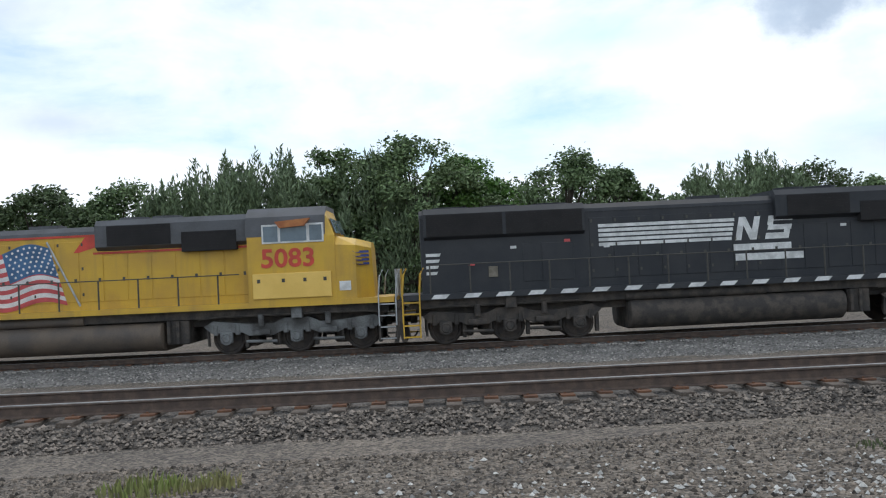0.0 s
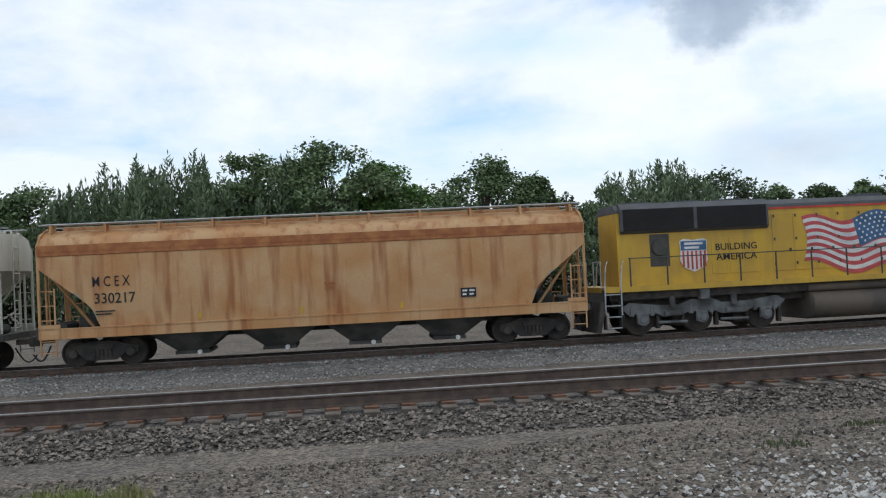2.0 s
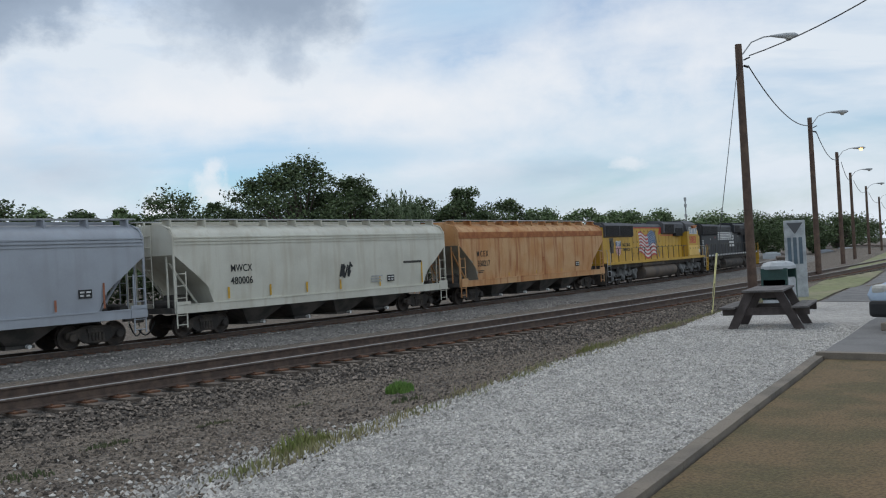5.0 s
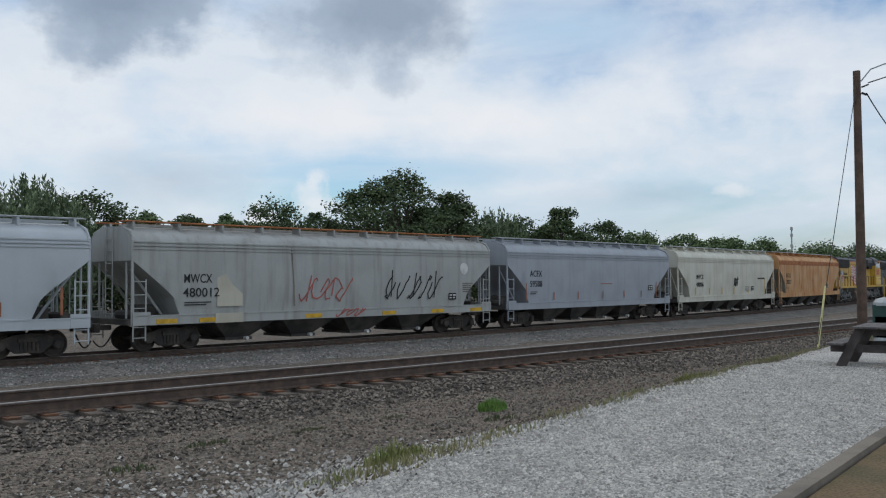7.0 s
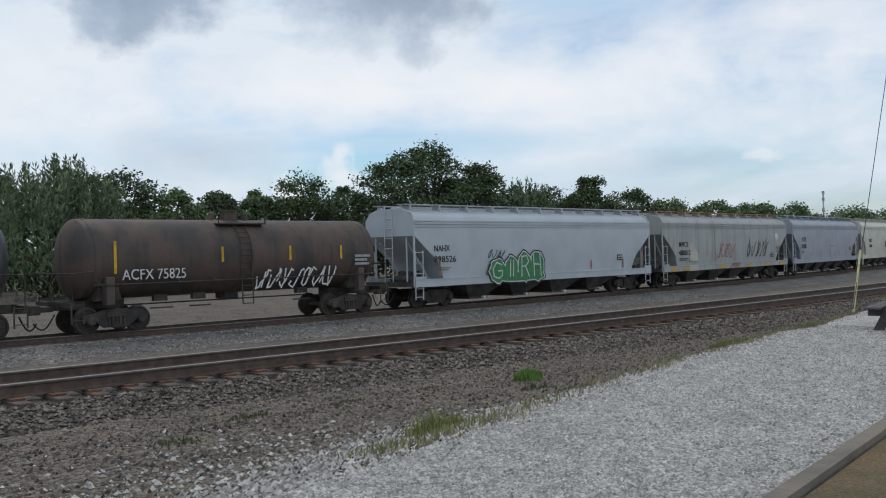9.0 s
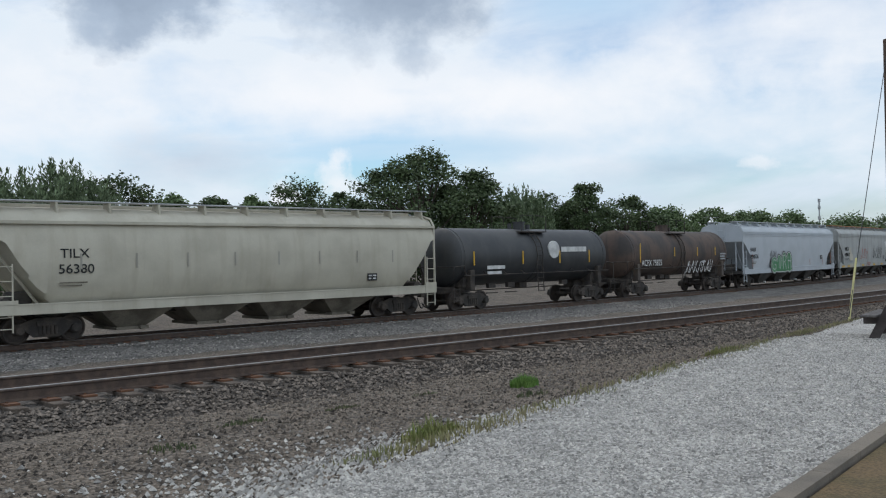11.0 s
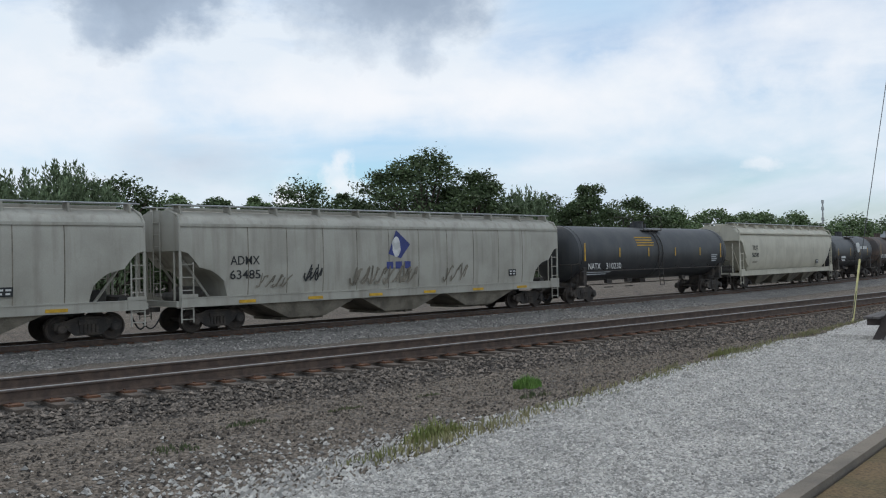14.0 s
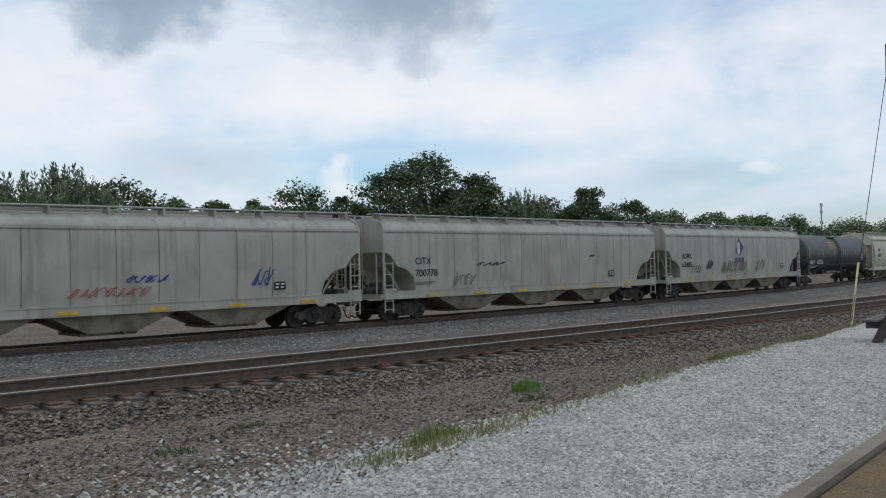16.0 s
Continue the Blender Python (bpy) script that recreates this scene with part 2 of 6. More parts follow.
M["tank_fuel"] = material("brown grime on fuel tank", (0.12, 0.09, 0.065), 0.7, second=(0.075, 0.06, 0.05), scale=1.2, fine=25, bump=0.05)
M["tank_black"] = material("black tank paint", (0.028, 0.030, 0.033), 0.5, second=(0.045, 0.046, 0.046), scale=0.8, fine=30, bump=0.03, streak=(0.07, 0.068, 0.062), streak_amount=0.3)
M["tank_brown"] = material("brown-black grimy tank", (0.10, 0.068, 0.052), 0.75, second=(0.05, 0.042, 0.038), scale=0.7, fine=25, bump=0.06, streak=(0.035, 0.031, 0.03), streak_amount=0.7)
M["ink"] = material("black lettering", (0.012, 0.013, 0.013), 0.6, bump=0)
M["mark_white"] = material("white lettering", (0.62, 0.62, 0.60), 0.6, bump=0, scale=3)
M["reflector"] = material("yellow reflector strip", (0.62, 0.36, 0.02), 0.5, bump=0, scale=3)
M["reflector_red"] = material("brown-red reflector strip", (0.33, 0.12, 0.06), 0.6, bump=0, scale=3)
M["spray_red"] = material("red spray paint", (0.40, 0.10, 0.08), 0.6, bump=0)
M["spray_green"] = material("green spray paint", (0.03, 0.17, 0.055), 0.55, bump=0, second=(0.04, 0.22, 0.08), scale=3)
M["spray_grey"] = material("grey spray paint", (0.36, 0.37, 0.38), 0.6, bump=0)
M["logo_blue"] = material("blue emblem paint", (0.035, 0.05, 0.20), 0.55, bump=0)
M["steel"] = material("galvanised steel", (0.42, 0.43, 0.43), 0.5, 0.5, scale=3, fine=40, bump=0.05)
M["handrail"] = material("dark handrail paint", (0.06, 0.055, 0.045), 0.6, bump=0.02)
M["glass_dark"] = material("dim window glass", (0.10, 0.14, 0.17), 0.08, scale=2, bump=0)
M["pole"] = material("brown weathered pole wood", (0.085, 0.055, 0.042), 0.9, second=(0.13, 0.085, 0.06), scale=3, fine=40, grain=0.2, bump=0.4)
M["table"] = material("dark stained table boards", (0.045, 0.035, 0.032), 0.75, second=(0.075, 0.06, 0.055), scale=4, fine=40, bump=0.2)
M["table_top"] = material("greyed table boards", (0.12, 0.108, 0.102), 0.85, second=(0.075, 0.068, 0.065), scale=4, fine=40, bump=0.2)
M["sign_grey"] = material("grey board paint", (0.40, 0.42, 0.43), 0.6, bump=0.02)
M["leaf"] = material("green leaves", (0.115, 0.165, 0.065), 0.75, second=(0.085, 0.13, 0.05), scale=0.5, fine=3, bump=0, island=0.4)
M["leaf_dark"] = material("dark green leaves", (0.06, 0.09, 0.034), 0.75, second=(0.075, 0.108, 0.04), scale=0.5, fine=3, bump=0, island=0.4)
M["leaf_grey"] = material("grey-green leaves", (0.13, 0.175, 0.09), 0.75, second=(0.10, 0.14, 0.065), scale=0.5, fine=3, bump=0, island=0.4)
M["leaf_bright"] = material("bright green leaves", (0.075, 0.16, 0.025), 0.6, second=(0.06, 0.12, 0.02), scale=0.5, fine=3, bump=0, island=0.4)
M["bark"] = material("grey-brown bark", (0.075, 0.06, 0.045), 0.95, scale=3, fine=20, bump=0.4)
M["car_paint"] = material("silver-blue car paint", (0.36, 0.44, 0.53), 0.25, 0.3, scale=1, fine=50, grain=0.02, bump=0)
M["rubber"] = material("black rubber", (0.02, 0.02, 0.021), 0.85, bump=0.05)
M["lamp_glow"] = material("lit sodium lamp lens", (1.0, 0.55, 0.12), 0.4, bump=0, emit=6.0)
M["lamp_lens"] = material("dull lamp lens", (0.45, 0.44, 0.40), 0.3, bump=0)
M["wire"] = material("black cable", (0.03, 0.03, 0.03), 0.7, bump=0)
M["green_plastic"] = material("dark green plastic", (0.02, 0.06, 0.05), 0.5, bump=0)
M["yellow_guard"] = material("faded yellow plastic guard", (0.55, 0.50, 0.22), 0.6, bump=0)
M["roadline"] = material("worn yellow road paint", (0.40, 0.30, 0.08), 0.8, bump=0.05)


# ---- mesh helpers ----
def part(name, bm, mat, parent=None, label="", smooth=False):
    if isinstance(bm, bmesh.types.BMesh):
        bmesh.ops.recalc_face_normals(bm, faces=bm.faces)
        me = bpy.data.meshes.new(name)
        bm.to_mesh(me)
        bm.free()
    else:
        me = bm
    if smooth:
        for f in me.polygons:
            f.use_smooth = True
        me.set_sharp_from_angle(angle=radians(35))
    if not me.materials:
        me.materials.append(M[mat] if isinstance(mat, str) else mat)
    ob = new(name, me)
    ob.parent = parent
    if label:
        tagged(ob, label)
    return ob


def empty(name, label, category, group="", kind=""):
    return tagged(new(name), label, category, group, kind)


def B():
    return bmesh.new()


def face(bm, pts):
    return bm.faces.new([bm.verts.new(p) for p in pts])


def box(bm, x0, x1, y0, y1, z0, z1):
    v = [bm.verts.new(p) for p in ((x0, y0, z0), (x1, y0, z0), (x1, y1, z0), (x0, y1, z0), (x0, y0, z1), (x1, y0, z1), (x1, y1, z1), (x0, y1, z1))]
    for q in ((0, 3, 2, 1), (4, 5, 6, 7), (0, 1, 5, 4), (1, 2, 6, 5), (2, 3, 7, 6), (3, 0, 4, 7)):
        bm.faces.new([v[i] for i in q])
    return bm


def rbox(bm, x0, x1, y0, y1, z0, z1, r=0.03):
    t = bmesh.new()
    box(t, x0, x1, y0, y1, z0, z1)
    bmesh.ops.bevel(t, geom=list(t.edges), offset=r, segments=2, affect="EDGES", profile=0.5)
    me = bpy.data.meshes.new("tmp")
    t.to_mesh(me)
    t.free()
    bm.from_mesh(me)
    bpy.data.meshes.remove(me)
    return bm


def prism(bm, poly, y0, y1):
    """A side outline of (x, z) points, carried from y0 to y1."""
    a = [bm.verts.new((x, y0, z)) for x, z in poly]
    b = [bm.verts.new((x, y1, z)) for x, z in poly]
    bm.faces.new(a), bm.faces.new(b[::-1])
    for i in range(len(poly)):
        j = (i + 1) % len(poly)
        bm.faces.new((a[i], b[i], b[j], a[j]))
    return bm


def tube(bm, pts, r, seg=6, cap=True):
    rings = []
    pts = [Vector(p) for p in pts]
    for i, p in enumerate(pts):
        d = (pts[min(i + 1, len(pts) - 1)] - pts[max(i - 1, 0)]).normalized()
        u = d.cross(Vector((0, 0, 1)) if abs(d.z) < 0.9 else Vector((1, 0, 0))).normalized()
        w = d.cross(u)
        rr = r[i] if isinstance(r, (list, tuple)) else r
        rings.append([bm.verts.new(p + (u * math.cos(6.2832 * k / seg) + w * math.sin(6.2832 * k / seg)) * rr) for k in range(seg)])
    for a, b in zip(rings, rings[1:]):
        for k in range(seg):
            bm.faces.new((a[k], a[(k + 1) % seg], b[(k + 1) % seg], b[k]))
    if cap:
        bm.faces.new(rings[0][::-1]), bm.faces.new(rings[-1])
    return bm


def lathe_y(bm, cx, cz, prof, seg=20):
    """A round body about an axle along y: prof is (y, radius)."""
    rings = [[bm.verts.new((cx + r * math.cos(6.2832 * k / seg), y, cz + r * math.sin(6.2832 * k / seg))) for k in range(seg)] for y, r in prof]
    for a, b in zip(rings, rings[1:]):
        for k in range(seg):
            bm.faces.new((a[k], b[k], b[(k + 1) % seg], a[(k + 1) % seg]))
    bm.faces.new(rings[0]), bm.faces.new(rings[-1][::-1])
    return bm


def loft(bm, rings, close=True):
    vs = [[bm.verts.new(p) for p in r] for r in rings]
    n = len(vs[0])
    for a, b in zip(vs, vs[1:]):
        for k in range(n if close else n - 1):
            bm.faces.new((a[k], a[(k + 1) % n], b[(k + 1) % n], b[k]))
    if close:
        bm.faces.new(vs[0][::-1]), bm.faces.new(vs[-1])
    return bm


def lettering(words, size, x, y, z, mat, parent, width=None, name="lettering"):
    """Upright words on a side that faces -y, centred on x, base at z."""
    cu = bpy.data.curves.new("words", "FONT")
    cu.offset = 0.022 * size if name == "cab_number" else 0.002
    cu.body, cu.size, cu.extrude, cu.align_x, cu.resolution_u = words, size, 0.004, "CENTER", 3
    tmp = bpy.data.objects.new("words", cu)
    me = bpy.data.meshes.new_from_object(tmp)
    bpy.data.objects.remove(tmp)
    xs = [v.co.x for v in me.vertices]
    k = width / (max(xs) - min(xs)) if width else 1.0
    me.transform(Matrix.Translation((x, y, z)) @ pose(0, 0, 0, 90) @ Matrix.Diagonal((k, 1, 1, 1)))
    me.materials.clear()
    return part(name, me, mat, parent)


def bars(parent, x, y, z, width, rows, mat, height=0.05, gap=0.05, name="small_print"):
    """Unreadable print as plain bars on a side that faces -y."""
    b = B()
    for i in range(rows):
        w = width * (1.0, 0.8, 0.92, 0.7)[i % 4]
        box(b, x, x + w, y - 0.004, y + 0.004, z - i * (height + gap), z - i * (height + gap) + height)
    return part(name, b, mat, parent)


def stroke(bm, pts, y, w=0.045):
    """A flat painted line through (x, z) points on a side that faces -y."""
    for (x0, z0), (x1, z1) in zip(pts, pts[1:]):
        d = math.hypot(x1 - x0, z1 - z0) or 1
        nx, nz = -(z1 - z0) / d * w / 2, (x1 - x0) / d * w / 2
        ex, ez = (x1 - x0) / d * w / 3, (z1 - z0) / d * w / 3
        face(bm, [(x0 + nx - ex, y, z0 + nz - ez), (x0 - nx - ex, y, z0 - nz - ez), (x1 - nx + ex, y, z1 - nz + ez), (x1 + nx + ex, y, z1 + nz + ez)])
        y -= 0.0004


def scrawl(parent, x, z, width, height, mat, seed, y, letters=5, w=0.05, name="spray_tag"):
    """A spray-paint tag of looping strokes that spell nothing."""
    rng = random.Random(seed)
    b = B()
    for i in range(letters):
        cx, pts = x + width * (i + 0.5) / letters, []
        a0, turn = rng.uniform(0, 6), rng.choice((4.2, 5.4, 3.6))
        for k in range(11):
            a = a0 + turn * k / 10
            pts.append((cx + width / letters * 0.72 * math.cos(a) * rng.uniform(0.7, 1.1), z + height * (0.5 + 0.48 * math.sin(a * 1.3) * rng.uniform(0.8, 1.1))))
        stroke(b, pts, y - 0.001 * i, w)
        if i % 2 == 0:
            stroke(b, [(cx - 0.1, z + rng.uniform(0, 0.3) * height), (cx + rng.uniform(-0.05, 0.2), z + height * rng.uniform(0.8, 1.25))], y - 0.001 * i - 0.006, w)
    return part(name, b, mat, parent)


# ---- ground and tracks ----
YC = 510.45            # centre of the curve that both tracks follow
R_NEAR = YC - 14.42    # centre line of the near track
R_FAR = YC - 31.80     # centre line of the train's track
Z_NEAR, Z_FAR = 0.0, -0.80   # rail heads
SPEED = 15.92


def arc(rad, s, z=0.0):
    a = s / 479.37
    return Vector((rad * math.sin(a), YC - rad * math.cos(a), z))


def q_of(x, y):
    return YC - math.hypot(x, YC - y)


def smooth_step(a, b, t):
    t = max(0.0, min(1.0, (t - a) / (b - a)))
    return t * t * (3 - 2 * t)


def rim(x):
    """The line along which the white gravel ends."""
    return 4.62 + 0.247 * x


def ground_z(x, y):
    q = q_of(x, y)
    edge = rim(x)
    far_drop = -0.012 * max(0.0, x - 12)
    z = -0.28 + 0.37 * smooth_step(edge + 2.2, edge - 0.3, y) + max(far_drop, -1.8) * smooth_step(16, 9, q)
    z -= 0.20 * smooth_step(9.8, 11.2, q)
    z -= 0.78 * smooth_step(18.5, 27, q)
    z += 0.35 * smooth_step(36, 44, q)
    return z + 0.035 * noise.noise((x * 0.5, y * 0.5, 0)) * smooth_step(2, 30, math.hypot(x, y) + 4)


def sheet(name, xs, ys, zf, mat, label, lift=0.0):
    me = bpy.data.meshes.new(name)
    vs = [(x, y, zf(x, y) + lift) for y in ys for x in xs]
    n = len(xs)
    fs = [(j * n + i, j * n + i + 1, (j + 1) * n + i + 1, (j + 1) * n + i) for j in range(len(ys) - 1) for i in range(n - 1)]
    me.from_pydata(vs, [], fs)
    ob = part(name, me, mat, None, smooth=True)
    return tagged(ob, label, name.replace("_", " "), kind="structure")


def spaced(stops):
    out = []
    for a, b, n in stops:
        out += list(np.linspace(a, b, n, endpoint=False))
    return [float(v) for v in out] + [float(stops[-1][1])]


XS = spaced([(-2500, -300, 8), (-300, -40, 30), (-40, 60, 170), (60, 300, 60), (300, 2500, 10)])
YS = spaced([(-2500, -60, 8), (-60, -4, 12), (-4, 50, 150), (50, 200, 30), (200, 2500, 10)])
sheet("ground", XS, YS, ground_z, "dirt", "brown cinder and dirt ground with sparse gravel")


def strip(name, edge0, edge1, x0, x1, nx, ny, mat, label, lift):
    """A laid surface between two edge lines y(x), following the ground."""
    me = bpy.data.meshes.new(name)
    vs, fs = [], []
    for i in range(nx + 1):
        x = x0 + (x1 - x0) * i / nx
        a, b = edge0(x), edge1(x)
        for j in range(ny + 1):
            y = a + (b - a) * j / ny
            vs.append((x, y, ground_z(x, y) + lift))
    for i in range(nx):
        for j in range(ny):
            k = i * (ny + 1) + j
            fs.append((k, k + ny + 1, k + ny + 2, k + 1))
    me.from_pydata(vs, [], fs)
    return tagged(part(name, me, mat, None, smooth=True), label, name.replace("_", " "), kind="structure")


def lot_edge(x):
    return rim(x) + 0.22 * noise.noise((x * 0.6, 3.3, 0)) + 0.14 * noise.noise((x * 2.5, 1.3, 0))


def lawn_edge(x):
    return 2.0 + 0.187 * x


strip("gravel_lot", lambda x: lawn_edge(x) - 0.02, lot_edge, -25, 27, 300, 24, "lot", "crushed white limestone parking lot", 0.02)
strip("lawn", lambda x: -30, lambda x: lawn_edge(x) - 0.16, -25, 12.8, 60, 20, "lawn", "dry browning lawn beside the gravel", 0.03)
strip("pavement", lambda x: -3, lambda x: 4.4 + 0.187 * (x - 12.8), 12.95, 26.9, 30, 14, "asphalt", "worn grey asphalt parking bay", 0.035)
strip("road", lambda x: -2, lambda x: 9.2 + 0.22 * (x - 27), 27.02, 260, 120, 10, "asphalt", "worn asphalt road beside the tracks", 0.03)
strip("verge", lambda x: 9.35 + 0.22 * (x - 27), lambda x: 10.9 + 0.235 * (x - 27), 27.0, 140, 60, 4, "field", "green grass verge under the poles", 0.03)
kb = B()
for i in range(30):
    xa, xb = -12 + i * 0.83, -12 + i * 0.83 + 0.825
    ya, yb = lawn_edge(xa), lawn_edge(xb)
    vs = [bm_v for bm_v in ((xa, ya - 0.13), (xb, yb - 0.13), (xb, yb), (xa, ya))]
    lo = [kb.verts.new((x, y, ground_z(x, y) - 0.1)) for x, y in vs]
    hi = [kb.verts.new((x, y, ground_z(x, y) + 0.075)) for x, y in vs]
    kb.faces.new(hi), kb.faces.new(lo[::-1])
    for k in range(4):
        kb.faces.new((lo[k], lo[(k + 1) % 4], hi[(k + 1) % 4], hi[k]))
tagged(part("kerb", kb, "concrete"), "worn concrete kerb along the lawn", "kerb", kind="structure")
kb = B()
box(kb, 12.78, 12.94, -3, 4.36, -0.05, 0.20)
tagged(part("kerb", kb, "concrete"), "concrete kerb at the end of the parking bay", "kerb", kind="structure")


def ballast_bed(name, rad, z_top, half, foot, depth, s0, s1, mat, label):
    """A raised stone bed: flat top, sloping shoulders."""
    me = bpy.data.meshes.new(name)
    prof = [(-foot, -depth), (-half - 0.35, -0.09), (-half, 0.0), (-0.6, 0.02), (0, 0.02), (0.6, 0.02), (half, 0.0), (half + 0.35, -0.09), (foot, -depth)]
    fine = []
    for (a, za), (b, zb) in zip(prof, prof[1:]):
        n = max(1, int(abs(b - a) / 0.25))
        fine += [(a + (b - a) * k / n, za + (zb - za) * k / n) for k in range(n)]
    fine.append(prof[-1])
    n = int((s1 - s0) / 0.6)
    vs, fs = [], []
    for i in range(n + 1):
        s = s0 + (s1 - s0) * i / n
        for d, dz in fine:
            p = arc(rad - d, s, z_top + dz)
            p.z += 0.03 * noise.noise((p.x * 2.1, p.y * 2.1, 1)) - 0.02
            vs.append(p)
    m = len(fine)
    for i in range(n):
        for j in range(m - 1):
            k = i * m + j
            fs.append((k, k + m, k + m + 1, k + 1))
    me.from_pydata(vs, [], fs)
    return tagged(part(name, me, mat, None, smooth=True), label, "ballast", kind="structure")


ballast_bed("ballast_near", R_NEAR, Z_NEAR - 0.255, 1.3, 3.8, 0.66, -110, 330, "ballast", "dark grey crushed stone ballast of the near track")
ballast_bed("ballast_far", R_FAR, Z_FAR - 0.20, 1.7, 9.0, 0.62, -220, 330, "ballast_far", "lighter grey crushed stone ballast of the train's track")

RAIL = [(-0.075, -0.188), (0.075, -0.188), (0.075, -0.174), (0.012, -0.15), (0.012, -0.045), (0.037, -0.035), (0.037, -0.006), (-0.037, -0.006), (-0.037, -0.035), (-0.012, -0.045), (-0.012, -0.15), (-0.075, -0.174)]


def rail_run(parent, rad, z, s0, s1):
    n = int((s1 - s0) / 1.5)
    b = B()
    loft(b, [[arc(rad - d, s0 + (s1 - s0) * i / n, z + h) for d, h in RAIL] for i in range(n + 1)])
    r = part("rail", b, "rail", parent)
    b = B()
    loft(b, [[arc(rad - d, s0 + (s1 - s0) * i / n, z + h) for d, h in ((-0.038, -0.014), (0.038, -0.014), (0.032, 0.0), (-0.032, 0.0))] for i in range(n + 1)])
    part("rail_head", b, "rail_top", r, "shiny worn running surface")


def railway(name, rad, z, s0, s1, label, tie_from, tie_to):
    t = empty(name, label, "railway track", kind="structure")
    rail_run(t, rad + 0.755, z, s0, s1)
    rail_run(t, rad - 0.755, z, s0, s1)
    b = B()
    rbox(b, -0.115, 0.115, -1.3, 1.3, -0.17, 0.0, 0.012)
    me = bpy.data.meshes.new("tie")
    b.to_mesh(me)
    b.free()
    me.materials.append(M["tie"])
    rng = random.Random(5)
    rest, plates, spikes = B(), B(), B()
    step, i = 0.53, 0
    s = s0
    while s < s1:
        p = arc(rad, s, z - 0.212 + rng.uniform(-0.012, 0.006))
        m = Matrix.Translation(p) @ Matrix.Rotation(s / 479.37 + rng.uniform(-0.012, 0.012), 4, "Z") @ Matrix.Translation((0, rng.uniform(-0.05, 0.05), 0))
        if tie_from <= s <= tie_to:
            o = new("tie", me)
            o.parent, o.matrix_basis = t, m
        elif -60 < s < 200:
            n0 = len(rest.verts)
            box(rest, -0.115, 0.115, -1.3, 1.3, -0.17, 0.0)
            rest.verts.ensure_lookup_table()
            for v in rest.verts[n0:]:
                v.co = m @ v.co
        if -40 < s < 120:
            n0, n1 = len(plates.verts), len(spikes.verts)
            for yy in (-0.755, 0.755):
                box(plates, -0.10, 0.10, yy - 0.24, yy + 0.24, 0.001, 0.03)
                for dy in (-0.1, 0.1):
                    box(spikes, -0.05, -0.02, yy + dy - 0.015, yy + dy + 0.015, 0.018, 0.05)
            plates.verts.ensure_lookup_table(), spikes.verts.ensure_lookup_table()
            for v in list(plates.verts[n0:]) + list(spikes.verts[n1:]):
                v.co = m @ v.co
        s += step
    tagged(part("ties_beyond", rest, "tie", t), kind="stuff")
    tagged(part("tie_plates", plates, "plate", t, "rusty tie plates"), kind="stuff")
    tagged(part("spikes", spikes, "plate", t), kind="stuff")
    return t


railway("track_near", R_NEAR, Z_NEAR, -110, 330, "curved empty near track with rusty rails on wooden ties", -24, 100)
railway("track_far", R_FAR, Z_FAR, -300, 330, "curved track that the freight train runs on", -24, 60)


def scatter(name, count, place, size, mat, label, category, seed):
    """Loose stones, each a small uneven lump, joined as one."""
    rng = np.random.RandomState(seed)
    base = np.array([(1, 0, 0), (-1, 0, 0), (0, 1, 0), (0, -1, 0), (0, 0, 0.8), (0, 0, -0.5)])
    tri = np.array([(0, 2, 4), (2, 1, 4), (1, 3, 4), (3, 0, 4), (2, 0, 5), (1, 2, 5), (3, 1, 5), (0, 3, 5)])
    vs, fs = [], []
    for i in range(count):
        x, y, z = place(rng)
        s = size[0] + (size[1] - size[0]) * rng.rand() ** 2
        a = rng.rand() * 6.28
        c, d = math.cos(a), math.sin(a)
        p = base * (0.6 + 0.7 * rng.rand(6, 3)) * s
        vs.append(np.stack([p[:, 0] * c - p[:, 1] * d + x, p[:, 0] * d + p[:, 1] * c + y, p[:, 2] + z], 1))
        fs.append(tri + 6 * i)
    me = bpy.data.meshes.new(name)
    me.from_pydata(np.concatenate(vs).tolist(), [], np.concatenate(fs).tolist())
    return tagged(part(name, me, mat), label, category, kind="stuff")


def on_shoulder(rng):
    d = 1.25 + 2.7 * rng.rand()
    p = arc(R_NEAR + d, -16 + 60 * rng.rand() ** 1.4)
    k = max(0, (d - 1.3))
    return p.x, p.y, Z_NEAR - 0.255 - (0.09 * min(1, k / 0.35) + max(0, k - 0.35) * 0.265) + 0.002


def on_dirt(rng):
    x = -8 + 31 * rng.rand() ** 1.2
    y = rim(x) - 0.3 + 6.6 * rng.rand()
    return x, y, ground_z(x, y) + 0.004


def on_lot_rim(rng):
    """Chips lie thick at the gravel's edge and thin out over the cinders, farther out where the lot was first tipped."""
    x = -10 + 27 * rng.rand()
    reach = 2.6 - 2.1 * smooth_step(3.5, 10.0, x)
    y = lot_edge(x) - 0.25 + reach * abs(rng.normal(0, 0.62))
    return x, y, ground_z(x, y) + 0.008


def on_far_bed(rng):
    d = 1.5 + 7.3 * rng.rand()
    p = arc(R_FAR + d, -32 + 80 * rng.rand())
    return p.x, p.y, Z_FAR - 0.20 - (0.12 + max(0, d - 2.05) * 0.072 if d > 2.05 else 0.0) + 0.005


scatter("ballast_stones", 62000, on_shoulder, (0.02, 0.05), "stone", "loose dark ballast stones on the shoulder", "ballast stone", 1)
scatter("loose_stones", 70000, on_dirt, (0.008, 0.037), "stone_cinder", "loose brown-grey stones on the cinders", "stone", 2)
scatter("limestone_chips", 26000, on_lot_rim, (0.014, 0.042), "stone_pale", "pale limestone chips strewn over the cinders along the lot", "stone", 3)


